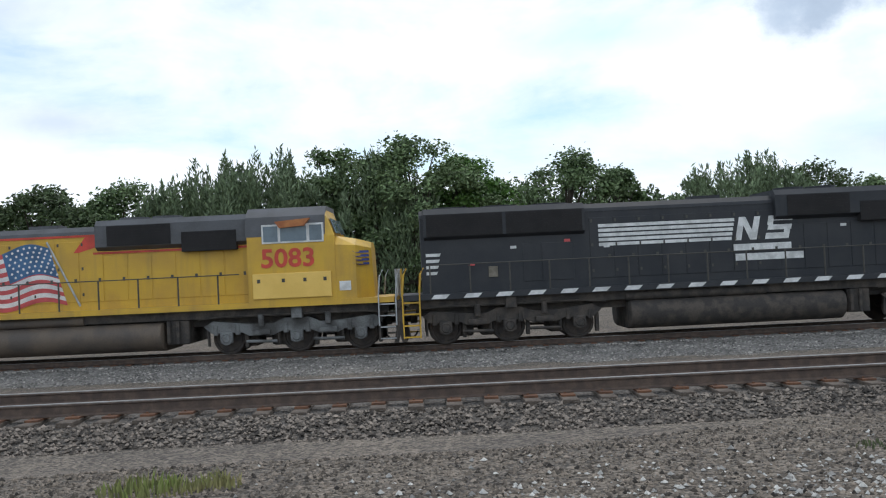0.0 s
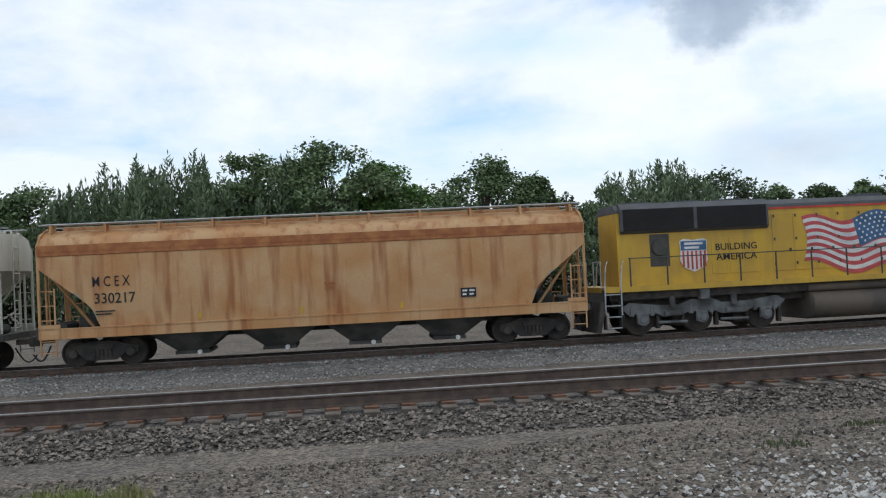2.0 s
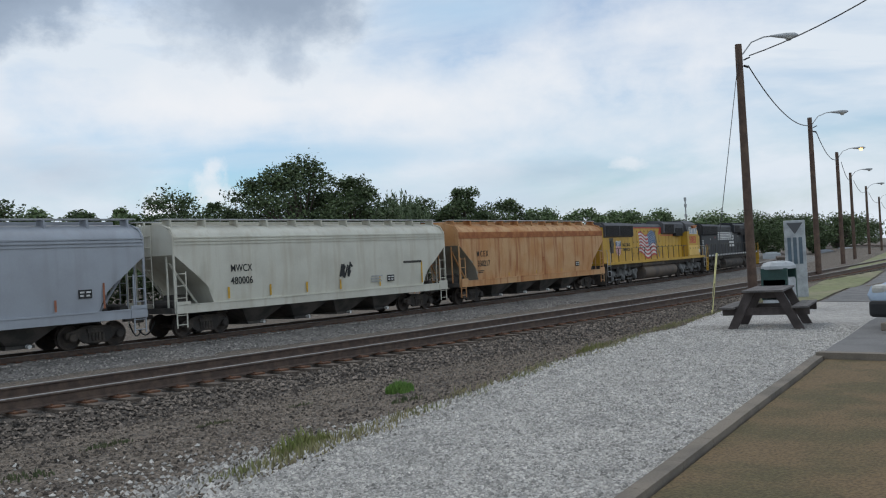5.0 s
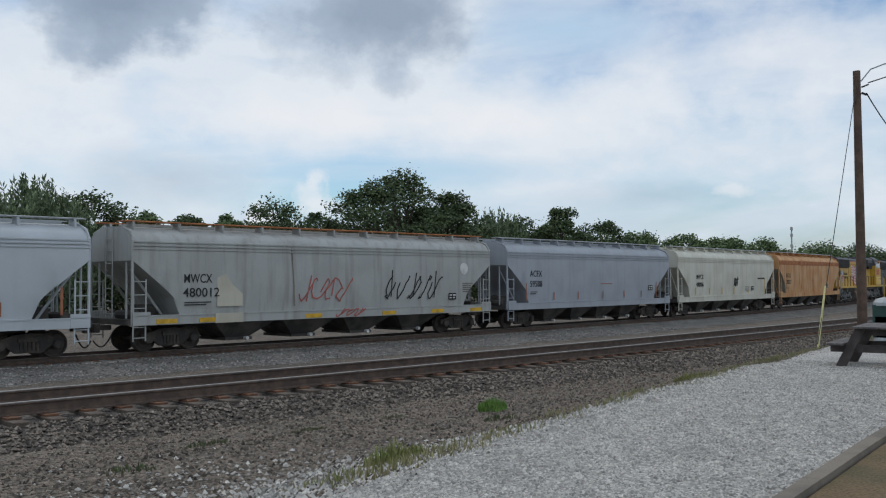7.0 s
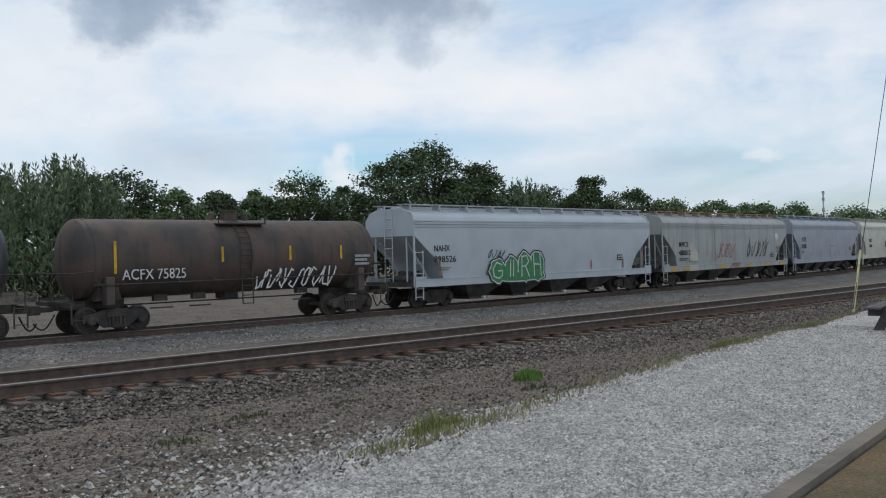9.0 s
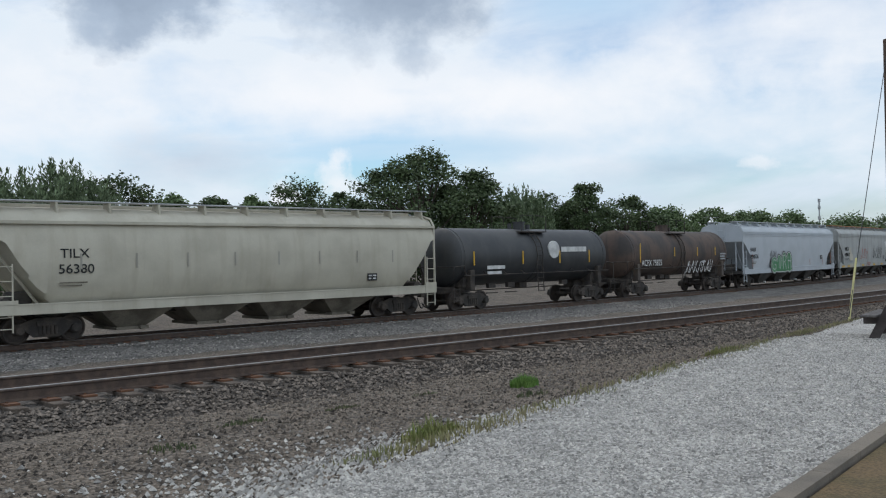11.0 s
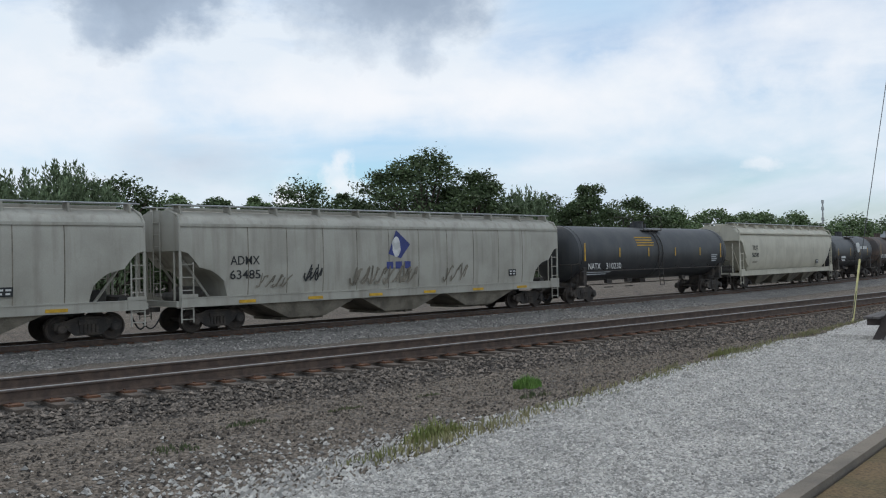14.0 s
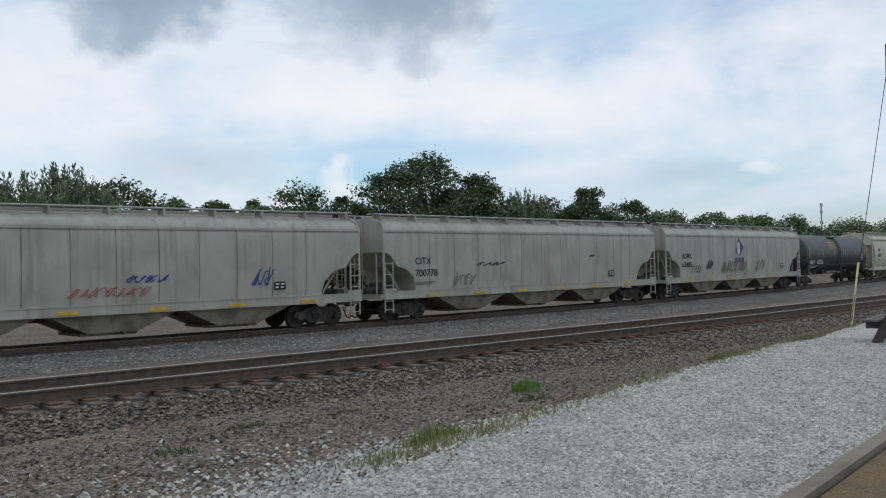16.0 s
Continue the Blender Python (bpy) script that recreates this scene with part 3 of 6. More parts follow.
def on_lot(rng):
    x = 1.5 + 17 * rng.rand() ** 1.5
    a, c = lawn_edge(x) + 0.05, lot_edge(x)
    y = a + (c - a) * rng.rand()
    return x, y, ground_z(x, y) + 0.022


scatter("lot_stones", 48000, on_lot, (0.008, 0.022), "stone_pale", "loose crushed limestone on the lot", "stone", 8)
scatter("bed_stones", 36000, on_far_bed, (0.022, 0.06), "stone_grey", "grey stones between the two tracks", "ballast stone", 4)


def tuft(name, spots, blades, height, mat, label, seed):
    rng = np.random.RandomState(seed)
    vs, fs = [], []
    for (cx, cy, rad, dens) in spots:
        for i in range(int(blades * dens)):
            a, r = rng.rand() * 6.28, rad * math.sqrt(rng.rand())
            x, y = cx + r * math.cos(a) * 1.5, cy + r * math.sin(a)
            z = ground_z(x, y)
            h = height * (0.4 + 0.8 * rng.rand()) * (1.1 - 0.6 * r / rad)
            t, w = rng.rand() * 6.28, 0.006 + 0.006 * rng.rand()
            lx, ly = math.cos(t) * h * 0.5 * rng.rand(), math.sin(t) * h * 0.5 * rng.rand()
            k = len(vs)
            vs += [(x - w, y, z), (x + w, y, z), (x + lx * 0.4 + w * 0.8, y + ly * 0.4, z + h * 0.6), (x + lx * 0.4 - w * 0.8, y + ly * 0.4, z + h * 0.6), (x + lx, y + ly, z + h)]
            fs += [(k, k + 1, k + 2, k + 3), (k + 3, k + 2, k + 4)]
    me = bpy.data.meshes.new(name)
    me.from_pydata(vs, [], fs)
    return tagged(part(name, me, mat), label, "grass", kind="stuff")


tuft("grass_tuft", [(10.35, 9.75, 0.17, 0.75)], 900, 0.2, "grass_fresh", "bright green weed tuft on the cinders", 1)
tuft("grass_tuft", [(-2.75, 8.85, 0.34, 0.26), (-2.15, 8.95, 0.18, 0.1)], 900, 0.2, "grass", "green and yellow weed tuft by the cinders", 2)
tuft("grass_tuft", [(6.05, 6.98, 0.24, 0.3), (5.75, 6.75, 0.2, 0.1)], 900, 0.2, "grass", "green and yellow weed tuft at the gravel's edge", 7)
tuft("grass_tuft", [(15.2, 9.35, 0.25, 0.2), (14.7, 9.2, 0.2, 0.1)], 900, 0.16, "grass", "green weed tuft in the grass fringe", 8)
tuft("grass_tuft", [(7.6, 10.6, 0.2, 0.12), (5.9, 10.4, 0.22, 0.11), (9.7, 9.0, 0.2, 0.1), (9.6, 11.2, 0.16, 0.06), (4.4, 9.3, 0.2, 0.05)], 900, 0.1, "weed_dull", "thin dull green weeds on the cinders", 3)
edge_spots = []
rg = random.Random(9)
for i in range(230):
    x = 4.6 + 30 * rg.random()
    edge_spots.append((x, rim(x) + 0.12 + abs(rg.gauss(0.0, 0.38)) * (0.6 + 0.03 * x), 0.24, 0.012 + 0.05 * rg.random()))
tuft("grass_fringe", edge_spots, 420, 0.12, "dry_grass", "dry yellow-green grass fringe along the gravel lot", 4)


# ---- rolling stock ----
wheels = []   # (wheel object, radius)
cars = []     # (thing, place along the curve at the start)


def wheelset(parent, x, r, name="wheelset"):
    b = B()
    for sy in (-1, 1):
        lathe_y(b, 0, 0, [(sy * 0.68, r + 0.028), (sy * 0.71, r + 0.026), (sy * 0.715, r), (sy * 0.82, r - 0.006), (sy * 0.825, r * 0.86), (sy * 0.79, r * 0.80), (sy * 0.79, r * 0.42), (sy * 0.83, r * 0.30), (sy * 0.83, 0.1)], 24)
        for k in range(5):
            a = k * 1.2566
            cx, cz = math.cos(a) * r * 0.6, math.sin(a) * r * 0.6
            box(b, cx - 0.03, cx + 0.03, sy * 0.79 - 0.012, sy * 0.79 + 0.012, cz - 0.03, cz + 0.03)
    tube(b, [(0, -0.95, 0), (0, 0.95, 0)], 0.08, 8)
    w = part(name, b, "wheel", parent, smooth=True)
    w.location = (x, 0, r)
    b = B()
    for sy in (-1, 1):
        lathe_y(b, 0, 0, [(sy * 0.822, r - 0.004), (sy * 0.828, r - 0.006), (sy * 0.828, r * 0.93), (sy * 0.822, r * 0.92)], 24)
    wheels.append((w, r, x))
    return w


def freight_truck(parent, x):
    """Two axles in cast side frames with a spring nest."""
    t = new("truck")
    t.parent, t.location = parent, (x, 0, 0)
    for sy in (-1, 1):
        b = B()
        y0, y1 = sy * 0.93, sy * 1.06
        prism(b, [(-1.12, 0.62), (-1.12, 0.42), (-0.72, 0.42), (-0.42, 0.20), (0.42, 0.20), (0.72, 0.42), (1.12, 0.42), (1.12, 0.62), (0.72, 0.70), (0.42, 0.80), (-0.42, 0.80), (-0.72, 0.70)], y0, y1)
        for k in range(5):
            tube(b, [(-0.26 + 0.13 * k, sy * 1.07, 0.28), (-0.26 + 0.13 * k, sy * 1.07, 0.56)], 0.055, 8)
        box(b, -0.36, 0.36, sy * 0.95, sy * 1.15, 0.56, 0.70)
        for k in (-0.89, 0.89):
            lathe_y(b, k, 0.44, [(sy * 0.95, 0.15), (sy * 1.16, 0.15), (sy * 1.19, 0.11), (sy * 1.19, 0.02)], 14)
        part("side_frame", b, "truck", t, smooth=True)
    b = B()
    box(b, -0.2, 0.2, -0.93, 0.93, 0.5, 0.82)
    part("bolster", b, "truck", t)
    for k in (-0.89, 0.89):
        wheelset(t, k, 0.44)
    return t


def coupler(parent, x, d, mat="truck"):
    b = B()
    box(b, min(x, x + d * 0.5), max(x, x + d * 0.5), -0.09, 0.09, 0.78, 0.95)
    rbox(b, min(x + d * 0.42, x + d * 0.66), max(x + d * 0.42, x + d * 0.66), -0.14, 0.14, 0.70, 1.02, 0.04)
    c = part("coupler", b, mat, parent)
    b = B()
    pts = [(x + d * (0.05 + 0.62 * k / 8), -0.3 + 0.2 * k / 8, 0.70 - 0.42 * math.sin(math.pi * k / 9) - 0.12 * k / 8) for k in range(9)]
    tube(b, pts, 0.028, 6)
    part("air_hose", b, "rubber", parent)
    return c


def ladder(parent, x0, x1, y, z0, z1, n, mat, name="ladder"):
    b = B()
    for x in (x0, x1):
        tube(b, [(x, y, z0), (x, y, z1)], 0.028, 6)
    for k in range(n):
        z = z0 + 0.12 + (z1 - z0 - 0.2) * k / max(1, n - 1)
        tube(b, [(x0, y, z), (x1, y, z)], 0.018, 6)
    return part(name, b, mat, parent)


def hopper(label, s_mid, length, paint, style="rib", bay="bay_dark", cut=1.9, roof="steel", trim=None, seams=0, top=4.42, group="covered hopper cars"):
    """A covered hopper car. Its own x runs forwards along the track, z up from the rail head."""
    c = empty("hopper_car", label, "freight car", group)
    trim = trim or paint
    hl = length / 2 - 0.62
    curved = style == "curved"
    prof = [(1.50, 1.28), (1.55, 1.7), (1.58, 2.3), (1.58, 3.0), (1.57, 3.55), (1.53, 3.85), (1.36, 4.12), (0.95, 4.33), (0.5, top - 0.02), (0, top)]
    if curved:
        prof = [(1.30, 1.28), (1.50, 1.6), (1.60, 2.2), (1.62, 2.8), (1.58, 3.35), (1.46, 3.8), (1.22, 4.12), (0.85, 4.33), (0.5, top - 0.02), (0, top)]

    def low(dx):
        if style == "seam":
            pts = [(0, 2.95), (0.35, 2.85), (0.75, 2.35), (1.35, 2.2), (1.75, 1.85), (1.85, 1.5), (1.86, 1.28)]
        elif curved:
            pts = [(0, 3.35), (0.3, 3.2), (1.0, 2.1), (1.5, 1.5), (1.7, 1.28)]
        else:
            pts = [(0, 3.2), (0.1, 3.12), (cut - 0.3, 2.05), (cut - 0.05, 1.75), (cut, 1.5), (cut + 0.01, 1.28)]
        for (a, za), (b2, zb) in zip(pts, pts[1:]):
            if dx <= b2:
                return za + (zb - za) * (dx - a) / (b2 - a)
        return 1.28

    ends = [0, 0.1, 0.3, 0.5, 0.75, 1.0, 1.25, 1.5, 1.6, 1.75, 1.85, 1.9, 1.95]
    stations = [-hl + e for e in ends] + [-hl + 1.95 + (2 * hl - 3.9) * k / 10 for k in range(1, 10)] + [hl - e for e in reversed(ends)]
    rings = []
    for x in stations:
        lo = low(min(x + hl, hl - x))
        half = [(y, max(z, lo)) for y, z in prof]
        rings.append([(x, -y, z) for y, z in half] + [(x, y, z) for y, z in reversed(half[:-1])])
    b = B()
    loft(b, rings)
    bmesh.ops.remove_doubles(b, verts=b.verts, dist=0.0005)
    body = part("body", b, paint, c, smooth=True)
    if paint == "orange":
        body.data.materials.append(M["putty"])
        for f in body.data.polygons:
            if abs(f.center.x) > hl - 2.0 and (abs(f.normal.x) > 0.3 or f.normal.z < -0.3) and f.center.z < 3.4:
                f.material_index = 1
    for sy in (-1, 1):
        b = B()
        box(b, -hl, hl, min(sy * 1.47, sy * 1.605), max(sy * 1.47, sy * 1.605), 0.96, 1.285)
        box(b, -hl, hl, min(sy * 1.47, sy * 1.63), max(sy * 1.47, sy * 1.63), 1.262, 1.30)
        part("side_sill", b, trim, c)
        b = B()
        if style == "rib":
            for z in (3.60, 3.72, 3.84):
                box(b, -hl + 0.02, hl - 0.02, min(sy * 1.54, sy * (1.60 if z < 3.8 else 1.575)), max(sy * 1.54, sy * (1.60 if z < 3.8 else 1.575)), z - 0.022, z + 0.022)
            part("top_chord", b, "rust" if paint == "orange" else trim, c)
        else:
            box(b, -hl + 0.02, hl - 0.02, min(sy * 1.42, sy * 1.585), max(sy * 1.42, sy * 1.585), 3.80, 3.90)
            part("top_chord", b, trim, c)
    if paint == "orange":
        b = B()
        box(b, -hl + 0.01, hl - 0.01, -1.588, -1.50, 3.56, 3.90)
        part("rust_band", b, "rust", c, "dark rust band below the roof")
    if seams:
        for k in range(1, seams):
            x = -hl + 1.9 + (2 * hl - 3.8) * (k - 0.5) / (seams - 1)
            b = B()
            for (y0, z0), (y1, z1) in zip(prof[:6], prof[1:6]):
                face(b, [(x - 0.018, -y0 - 0.006, z0), (x + 0.018, -y0 - 0.006, z0), (x + 0.018, -y1 - 0.006, z1), (x - 0.018, -y1 - 0.006, z1)])
            part("panel_seam", b, "bay_dirty", c)
    # end frames: corner posts, platform, ladders, end bulkhead and slope braces
    for d in (-1, 1):
        xe = d * hl
        for sy in (-1, 1):
            b = B()
            tube(b, [(xe - d * 0.02, sy * 1.53, 1.0), (xe - d * 0.02, sy * 1.53, 3.9), (xe - d * 0.05, sy * 1.35, 4.2), (xe - d * 0.05, sy * 0.55, top + 0.02)], 0.05, 6)
            part("corner_post", b, trim, c)
            x0, x1 = sorted((xe - d * 0.04, xe - d * 0.50))
            ladder(c, x0, x1, sy * 1.575, 0.98, 2.55, 4, trim)
            ladder(c, x0, x1, sy * 1.56, 0.42, 0.98, 2, trim, "sill_step")
            b = B()
            box(b, min(xe, xe - d * 0.65), max(xe, xe - d * 0.65), min(sy * 1.57, sy * 1.63), max(sy * 1.57, sy * 1.63), 0.97, 1.42)
            part("corner_plate", b, trim, c)
            b = B()
            tube(b, [(xe - d * 0.08, sy * 1.0, 1.2), (xe - d * 0.08, sy * 1.0, 3.15)], 0.04, 6)
            tube(b, [(xe - d * 1.5, sy * 0.9, 1.25), (xe - d * 0.25, sy * 0.9, 2.9)], 0.05, 6)
            part("end_brace", b, trim, c)
        b = B()
        for k in range(7):
            tube(b, [(xe + d * 0.06, -0.25, 1.35 + k * 0.44), (xe + d * 0.06, 0.25, 1.35 + k * 0.44)], 0.018, 6)
        for y in (-0.25, 0.25):
            tube(b, [(xe + d * 0.06, y, 1.2), (xe + d * 0.06, y, top)], 0.022, 6)
        part("end_ladder", b, trim, c)
        b = B()
        box(b, min(xe - d * 2.0, xe), max(xe - d * 2.0, xe), -1.47, 1.47, 1.02, 1.12)
        box(b, min(xe - d * 0.05, xe + d * 0.12), max(xe - d * 0.05, xe + d * 0.12), -1.5, 1.5, 0.98, 1.18)
        part("end_platform", b, trim if bay != "bay_dark" else "bay_dark", c)
        b = B()
        rbox(b, min(xe - d * 1.5, xe - d * 0.9), max(xe - d * 1.5, xe - d * 0.9), -0.5, 0.5, 1.12, 1.65, 0.08)
        tube(b, [(xe - d * 0.5, -0.9, 1.3), (xe - d * 0.5, 0.4, 1.3)], 0.17, 10)
        part("brake_gear", b, "bay_dark", c)
        coupler(c, xe, d)
        freight_truck(c, d * (hl - 1.75))
    b = B()
    box(b, -hl + 1.6, hl - 1.6, -0.32, 0.32, 0.75, 1.1)
    part("centre_sill", b, "bay_dark", c)
    # discharge bays
    nb = 3 if style == "seam" else 4
    span = 2 * (hl - 3.15)
    for k in range(nb):
        xc = -span / 2 + span * (k + 0.5) / nb
        w = span / nb * (0.49 if style == "seam" else 0.46)
        b = B()
        foot = 1.28 if style == "seam" else 0.85
        loft(b, [[(xc - w, -1.45, 1.0), (xc + w, -1.45, 1.0), (xc + w, 1.45, 1.0), (xc - w, 1.45, 1.0)],
                 [(xc - w * 0.36, -foot, 0.34), (xc + w * 0.36, -foot, 0.34), (xc + w * 0.36, foot, 0.34), (xc - w * 0.36, foot, 0.34)]])
        box(b, xc - w * 0.42, xc + w * 0.42, -0.95, 0.95, 0.24, 0.345)
        bayp = part("hopper_bay", b, bay, c)
        b = B()
        lathe_y(b, xc + w * 0.2, 0.30, [(-1.12, 0.02), (-1.12, 0.075), (-0.95, 0.075), (-0.95, 0.02)], 10)
        part("outlet_cap", b, "mark_white" if style == "rib" else "bay_dirty", bayp)
    # roof walk on brackets, hatches
    for sy in (-1, 1):
        b = B()
        box(b, -hl - 0.1, hl + 0.1, min(sy * 0.62, sy * 0.98), max(sy * 0.62, sy * 0.98), top + 0.14, top + 0.175)
        tube(b, [(-hl, sy * 1.0, top + 0.16), (hl, sy * 1.0, top + 0.16)], 0.03, 5)
        part("running_board", b, roof, c)
        n = 11
        for k in range(n):
            x = -hl + 0.3 + (2 * hl - 0.6) * k / (n - 1)
            b = B()
            box(b, x - 0.035, x + 0.035, min(sy * 0.6, sy * 1.08), max(sy * 0.6, sy * 1.08), top - 0.16, top + 0.14)
            prism(b, [(x - 0.03, top - 0.02), (x + 0.03, top - 0.02), (x + 0.03, top - 0.34), (x - 0.03, top - 0.34)], min(sy * 1.02, sy * 1.12), max(sy * 1.02, sy * 1.12))
            part("roof_bracket", b, trim, c)
    b = B()
    box(b, -hl + 0.5, hl - 0.5, -0.42, 0.42, top - 0.02, top + 0.10)
    part("roof_hatch", b, trim, c)
    cars.append((c, s_mid))
    return c


def tank_car(label, s_mid, length, paint, rad, zc, marks=None):
    c = empty("tank_car", label, "tank car", "tank cars")
    hl = length / 2 - 1.35
    seg = 36
    b = B()
    rings = []
    for x, k in [(-hl - 0.42, 0.25), (-hl - 0.36, 0.55), (-hl - 0.22, 0.82), (-hl - 0.08, 0.95), (-hl, 1.0)] + [(-hl + 2 * hl * i / 8, 1.0) for i in range(1, 8)] + [(hl, 1.0), (hl + 0.08, 0.95), (hl + 0.22, 0.82), (hl + 0.36, 0.55), (hl + 0.42, 0.25)]:
        rings.append([(x, rad * k * math.cos(6.2832 * i / seg), zc + rad * k * math.sin(6.2832 * i / seg)) for i in range(seg)])
    loft(b, rings)
    part("tank", b, paint, c, smooth=True)
    for x in (-hl * 0.96, hl * 0.96, -0.22, 0.22):
        b = B()
        loft(b, [[(x + dx, (rad + e) * math.cos(6.2832 * i / seg), zc + (rad + e) * math.sin(6.2832 * i / seg)) for i in range(seg)] for dx, e in ((-0.05, -0.01), (-0.05, 0.014), (0.05, 0.014), (0.05, -0.01))], True)
        part("tank_band", b, paint, c, smooth=True)
    # manway, valves, platform and safety rail
    b = B()
    tube(b, [(0, 0, zc + rad - 0.1), (0, 0, zc + rad + 0.32)], 0.30, 14)
    tube(b, [(0, 0, zc + rad + 0.32), (0, 0, zc + rad + 0.38)], 0.34, 14)
    tube(b, [(-0.75, 0.0, zc + rad - 0.1), (-0.75, 0.0, zc + rad + 0.28)], 0.10, 8)
    tube(b, [(0.7, 0.0, zc + rad - 0.1), (0.7, 0.0, zc + rad + 0.24)], 0.12, 8)
    part("manway", b, paint, c, smooth=True)
    b = B()
    box(b, -1.0, 1.0, -1.0, -0.5, zc + rad * 0.86, zc + rad * 0.86 + 0.05)
    box(b, -1.0, 1.0, 0.5, 1.0, zc + rad * 0.86, zc + rad * 0.86 + 0.05)
    part("dome_platform", b, "truck", c)
    b = B()
    for y in (-0.98, 0.98):
        tube(b, [(-1.0, y, zc + rad * 0.86), (-1.0, y, zc + rad + 0.66), (-0.1, y, zc + rad + 0.66), (0.0, y, zc + rad + 0.2)], 0.025, 6)
        part("safety_rail", b, "truck", c)
        b = B()
        tube(b, [(1.0, y, zc + rad * 0.86), (1.0, y, zc + rad + 0.60), (0.15, y, zc + rad + 0.66)], 0.025, 6)
        part("safety_rail", b, "truck", c)
        b = B()
    for x in (-0.35, 0.1):
        b = B()
        pts = [(x, -rad * math.sin(a) - 0.09 * math.sin(a), zc + rad * math.cos(a) + 0.09 * math.cos(a)) for a in (0.55, 0.8, 1.05, 1.3, 1.57, 1.85)] + [(x, -rad - 0.12, 0.72)]
        tube(b, pts, 0.025, 6)
        part("ladder_rail", b, "truck", c)
    b = B()
    for k in range(9):
        a = 0.6 + k * 0.16
        tube(b, [(-0.35, -(rad + 0.09) * math.sin(a), zc + (rad + 0.09) * math.cos(a)), (0.1, -(rad + 0.09) * math.sin(a), zc + (rad + 0.09) * math.cos(a))], 0.016, 5)
    for z in (0.75, 1.05, 1.4):
        tube(b, [(-0.35, -rad - 0.12, z), (0.1, -rad - 0.12, z)], 0.018, 5)
    part("ladder_rung", b, "truck", c)
    # side handrail, outlets, stub sills, bolsters
    for sy in (-1, 1):
        b = B()
        tube(b, [(-hl, sy * (rad + 0.1), zc - rad * 0.62), (hl, sy * (rad + 0.1), zc - rad * 0.62)], 0.025, 6)
        for k in range(9):
            x = -hl + 0.3 + (2 * hl - 0.6) * k / 8
            tube(b, [(x, sy * (rad + 0.1), zc - rad * 0.62), (x, sy * rad * 0.86, zc - rad * 0.5)], 0.018, 5)
        part("handrail", b, "truck", c)
    b = B()
    rbox(b, -0.45, 0.15, -0.35, 0.35, zc - rad - 0.22, zc - rad + 0.15, 0.04)
    for x in (-hl * 0.55, -hl * 0.3, hl * 0.45):
        box(b, x - 0.25, x + 0.25, -0.9, -0.7, zc - rad * 0.95 - 0.2, zc - rad * 0.95 + 0.02)
        tube(b, [(x - 0.35, -0.8, 0.75), (x + 0.5, -0.8, 0.75)], 0.03, 6)
    tube(b, [(-hl * 0.7, 0.5, 0.85), (hl * 0.7, 0.5, 0.85)], 0.03, 6)
    part("outlet_gear", b, "truck", c)
    for d in (-1, 1):
        xe = d * (length / 2 - 0.62)
        b = B()
        box(b, min(d * (hl - 1.6), xe), max(d * (hl - 1.6), xe), -0.35, 0.35, 0.82, 1.12)
        box(b, min(xe - d * 0.15, xe), max(xe - d * 0.15, xe), -1.45, 1.45, 0.95, 1.1)
        prism(b, [(xe - d * 1.9, 1.1), (xe - d * 1.0, 1.1), (xe - d * 1.1, 1.55), (xe - d * 1.8, 1.55)], -1.1, 1.1)
        part("stub_sill", b, "truck", c)
        b = B()
        for y in (-1.42, 1.42):
            tube(b, [(xe - d * 0.1, y, 1.1), (xe - d * 0.1, y, 2.05), (xe - d * 0.8, y, 2.1), (xe - d * 0.95, y, 1.6)], 0.025, 6)
        tube(b, [(xe - d * 0.1, -1.42, 2.05), (xe - d * 0.1, 1.42, 2.05)], 0.025, 6)
        part("end_rail", b, "truck", c)
        b = B()
        rbox(b, min(xe - d * 1.55, xe - d * 1.25), max(xe - d * 1.55, xe - d * 1.25), -1.40, -1.0, 0.95, 1.9, 0.03)
        part("jacking_pad", b, "tank_fuel" if paint == "tank_brown" else "truck", c)
        ladder(c, min(xe - d * 0.05, xe - d * 0.45), max(xe - d * 0.05, xe - d * 0.45), -1.45, 0.4, 1.1, 2, "truck", "sill_step")
        coupler(c, xe, d)
        freight_truck(c, d * (length / 2 - 2.35))
    cars.append((c, s_mid))
    return c


def on_tank(rad, zc, z):
    return -math.sqrt(max(0.01, rad * rad - (z - zc) ** 2)) - 0.012


def tag_strip(parent, x, y, z0, z1, mat="reflector", w=0.09, lean=0.0):
    b = B()
    face(b, [(x - w / 2, y, z0), (x + w / 2, y, z0), (x + w / 2, y + lean, z1), (x - w / 2, y + lean, z1)])
    return part("reflector", b, mat, parent)


def data_plate(parent, x, z, y=-1.592):
    b = B()
    box(b, x - 0.25, x + 0.25, y - 0.004, y + 0.01, z - 0.15, z + 0.15)
    p = part("data_plate", b, "ink", parent)
    bars(p, x - 0.2, y - 0.008, z + 0.03, 0.16, 2, "mark_white", 0.06, 0.06)
    bars(p, x + 0.03, y - 0.008, z + 0.03, 0.17, 2, "mark_white", 0.06, 0.06)


SIDE = -1.592
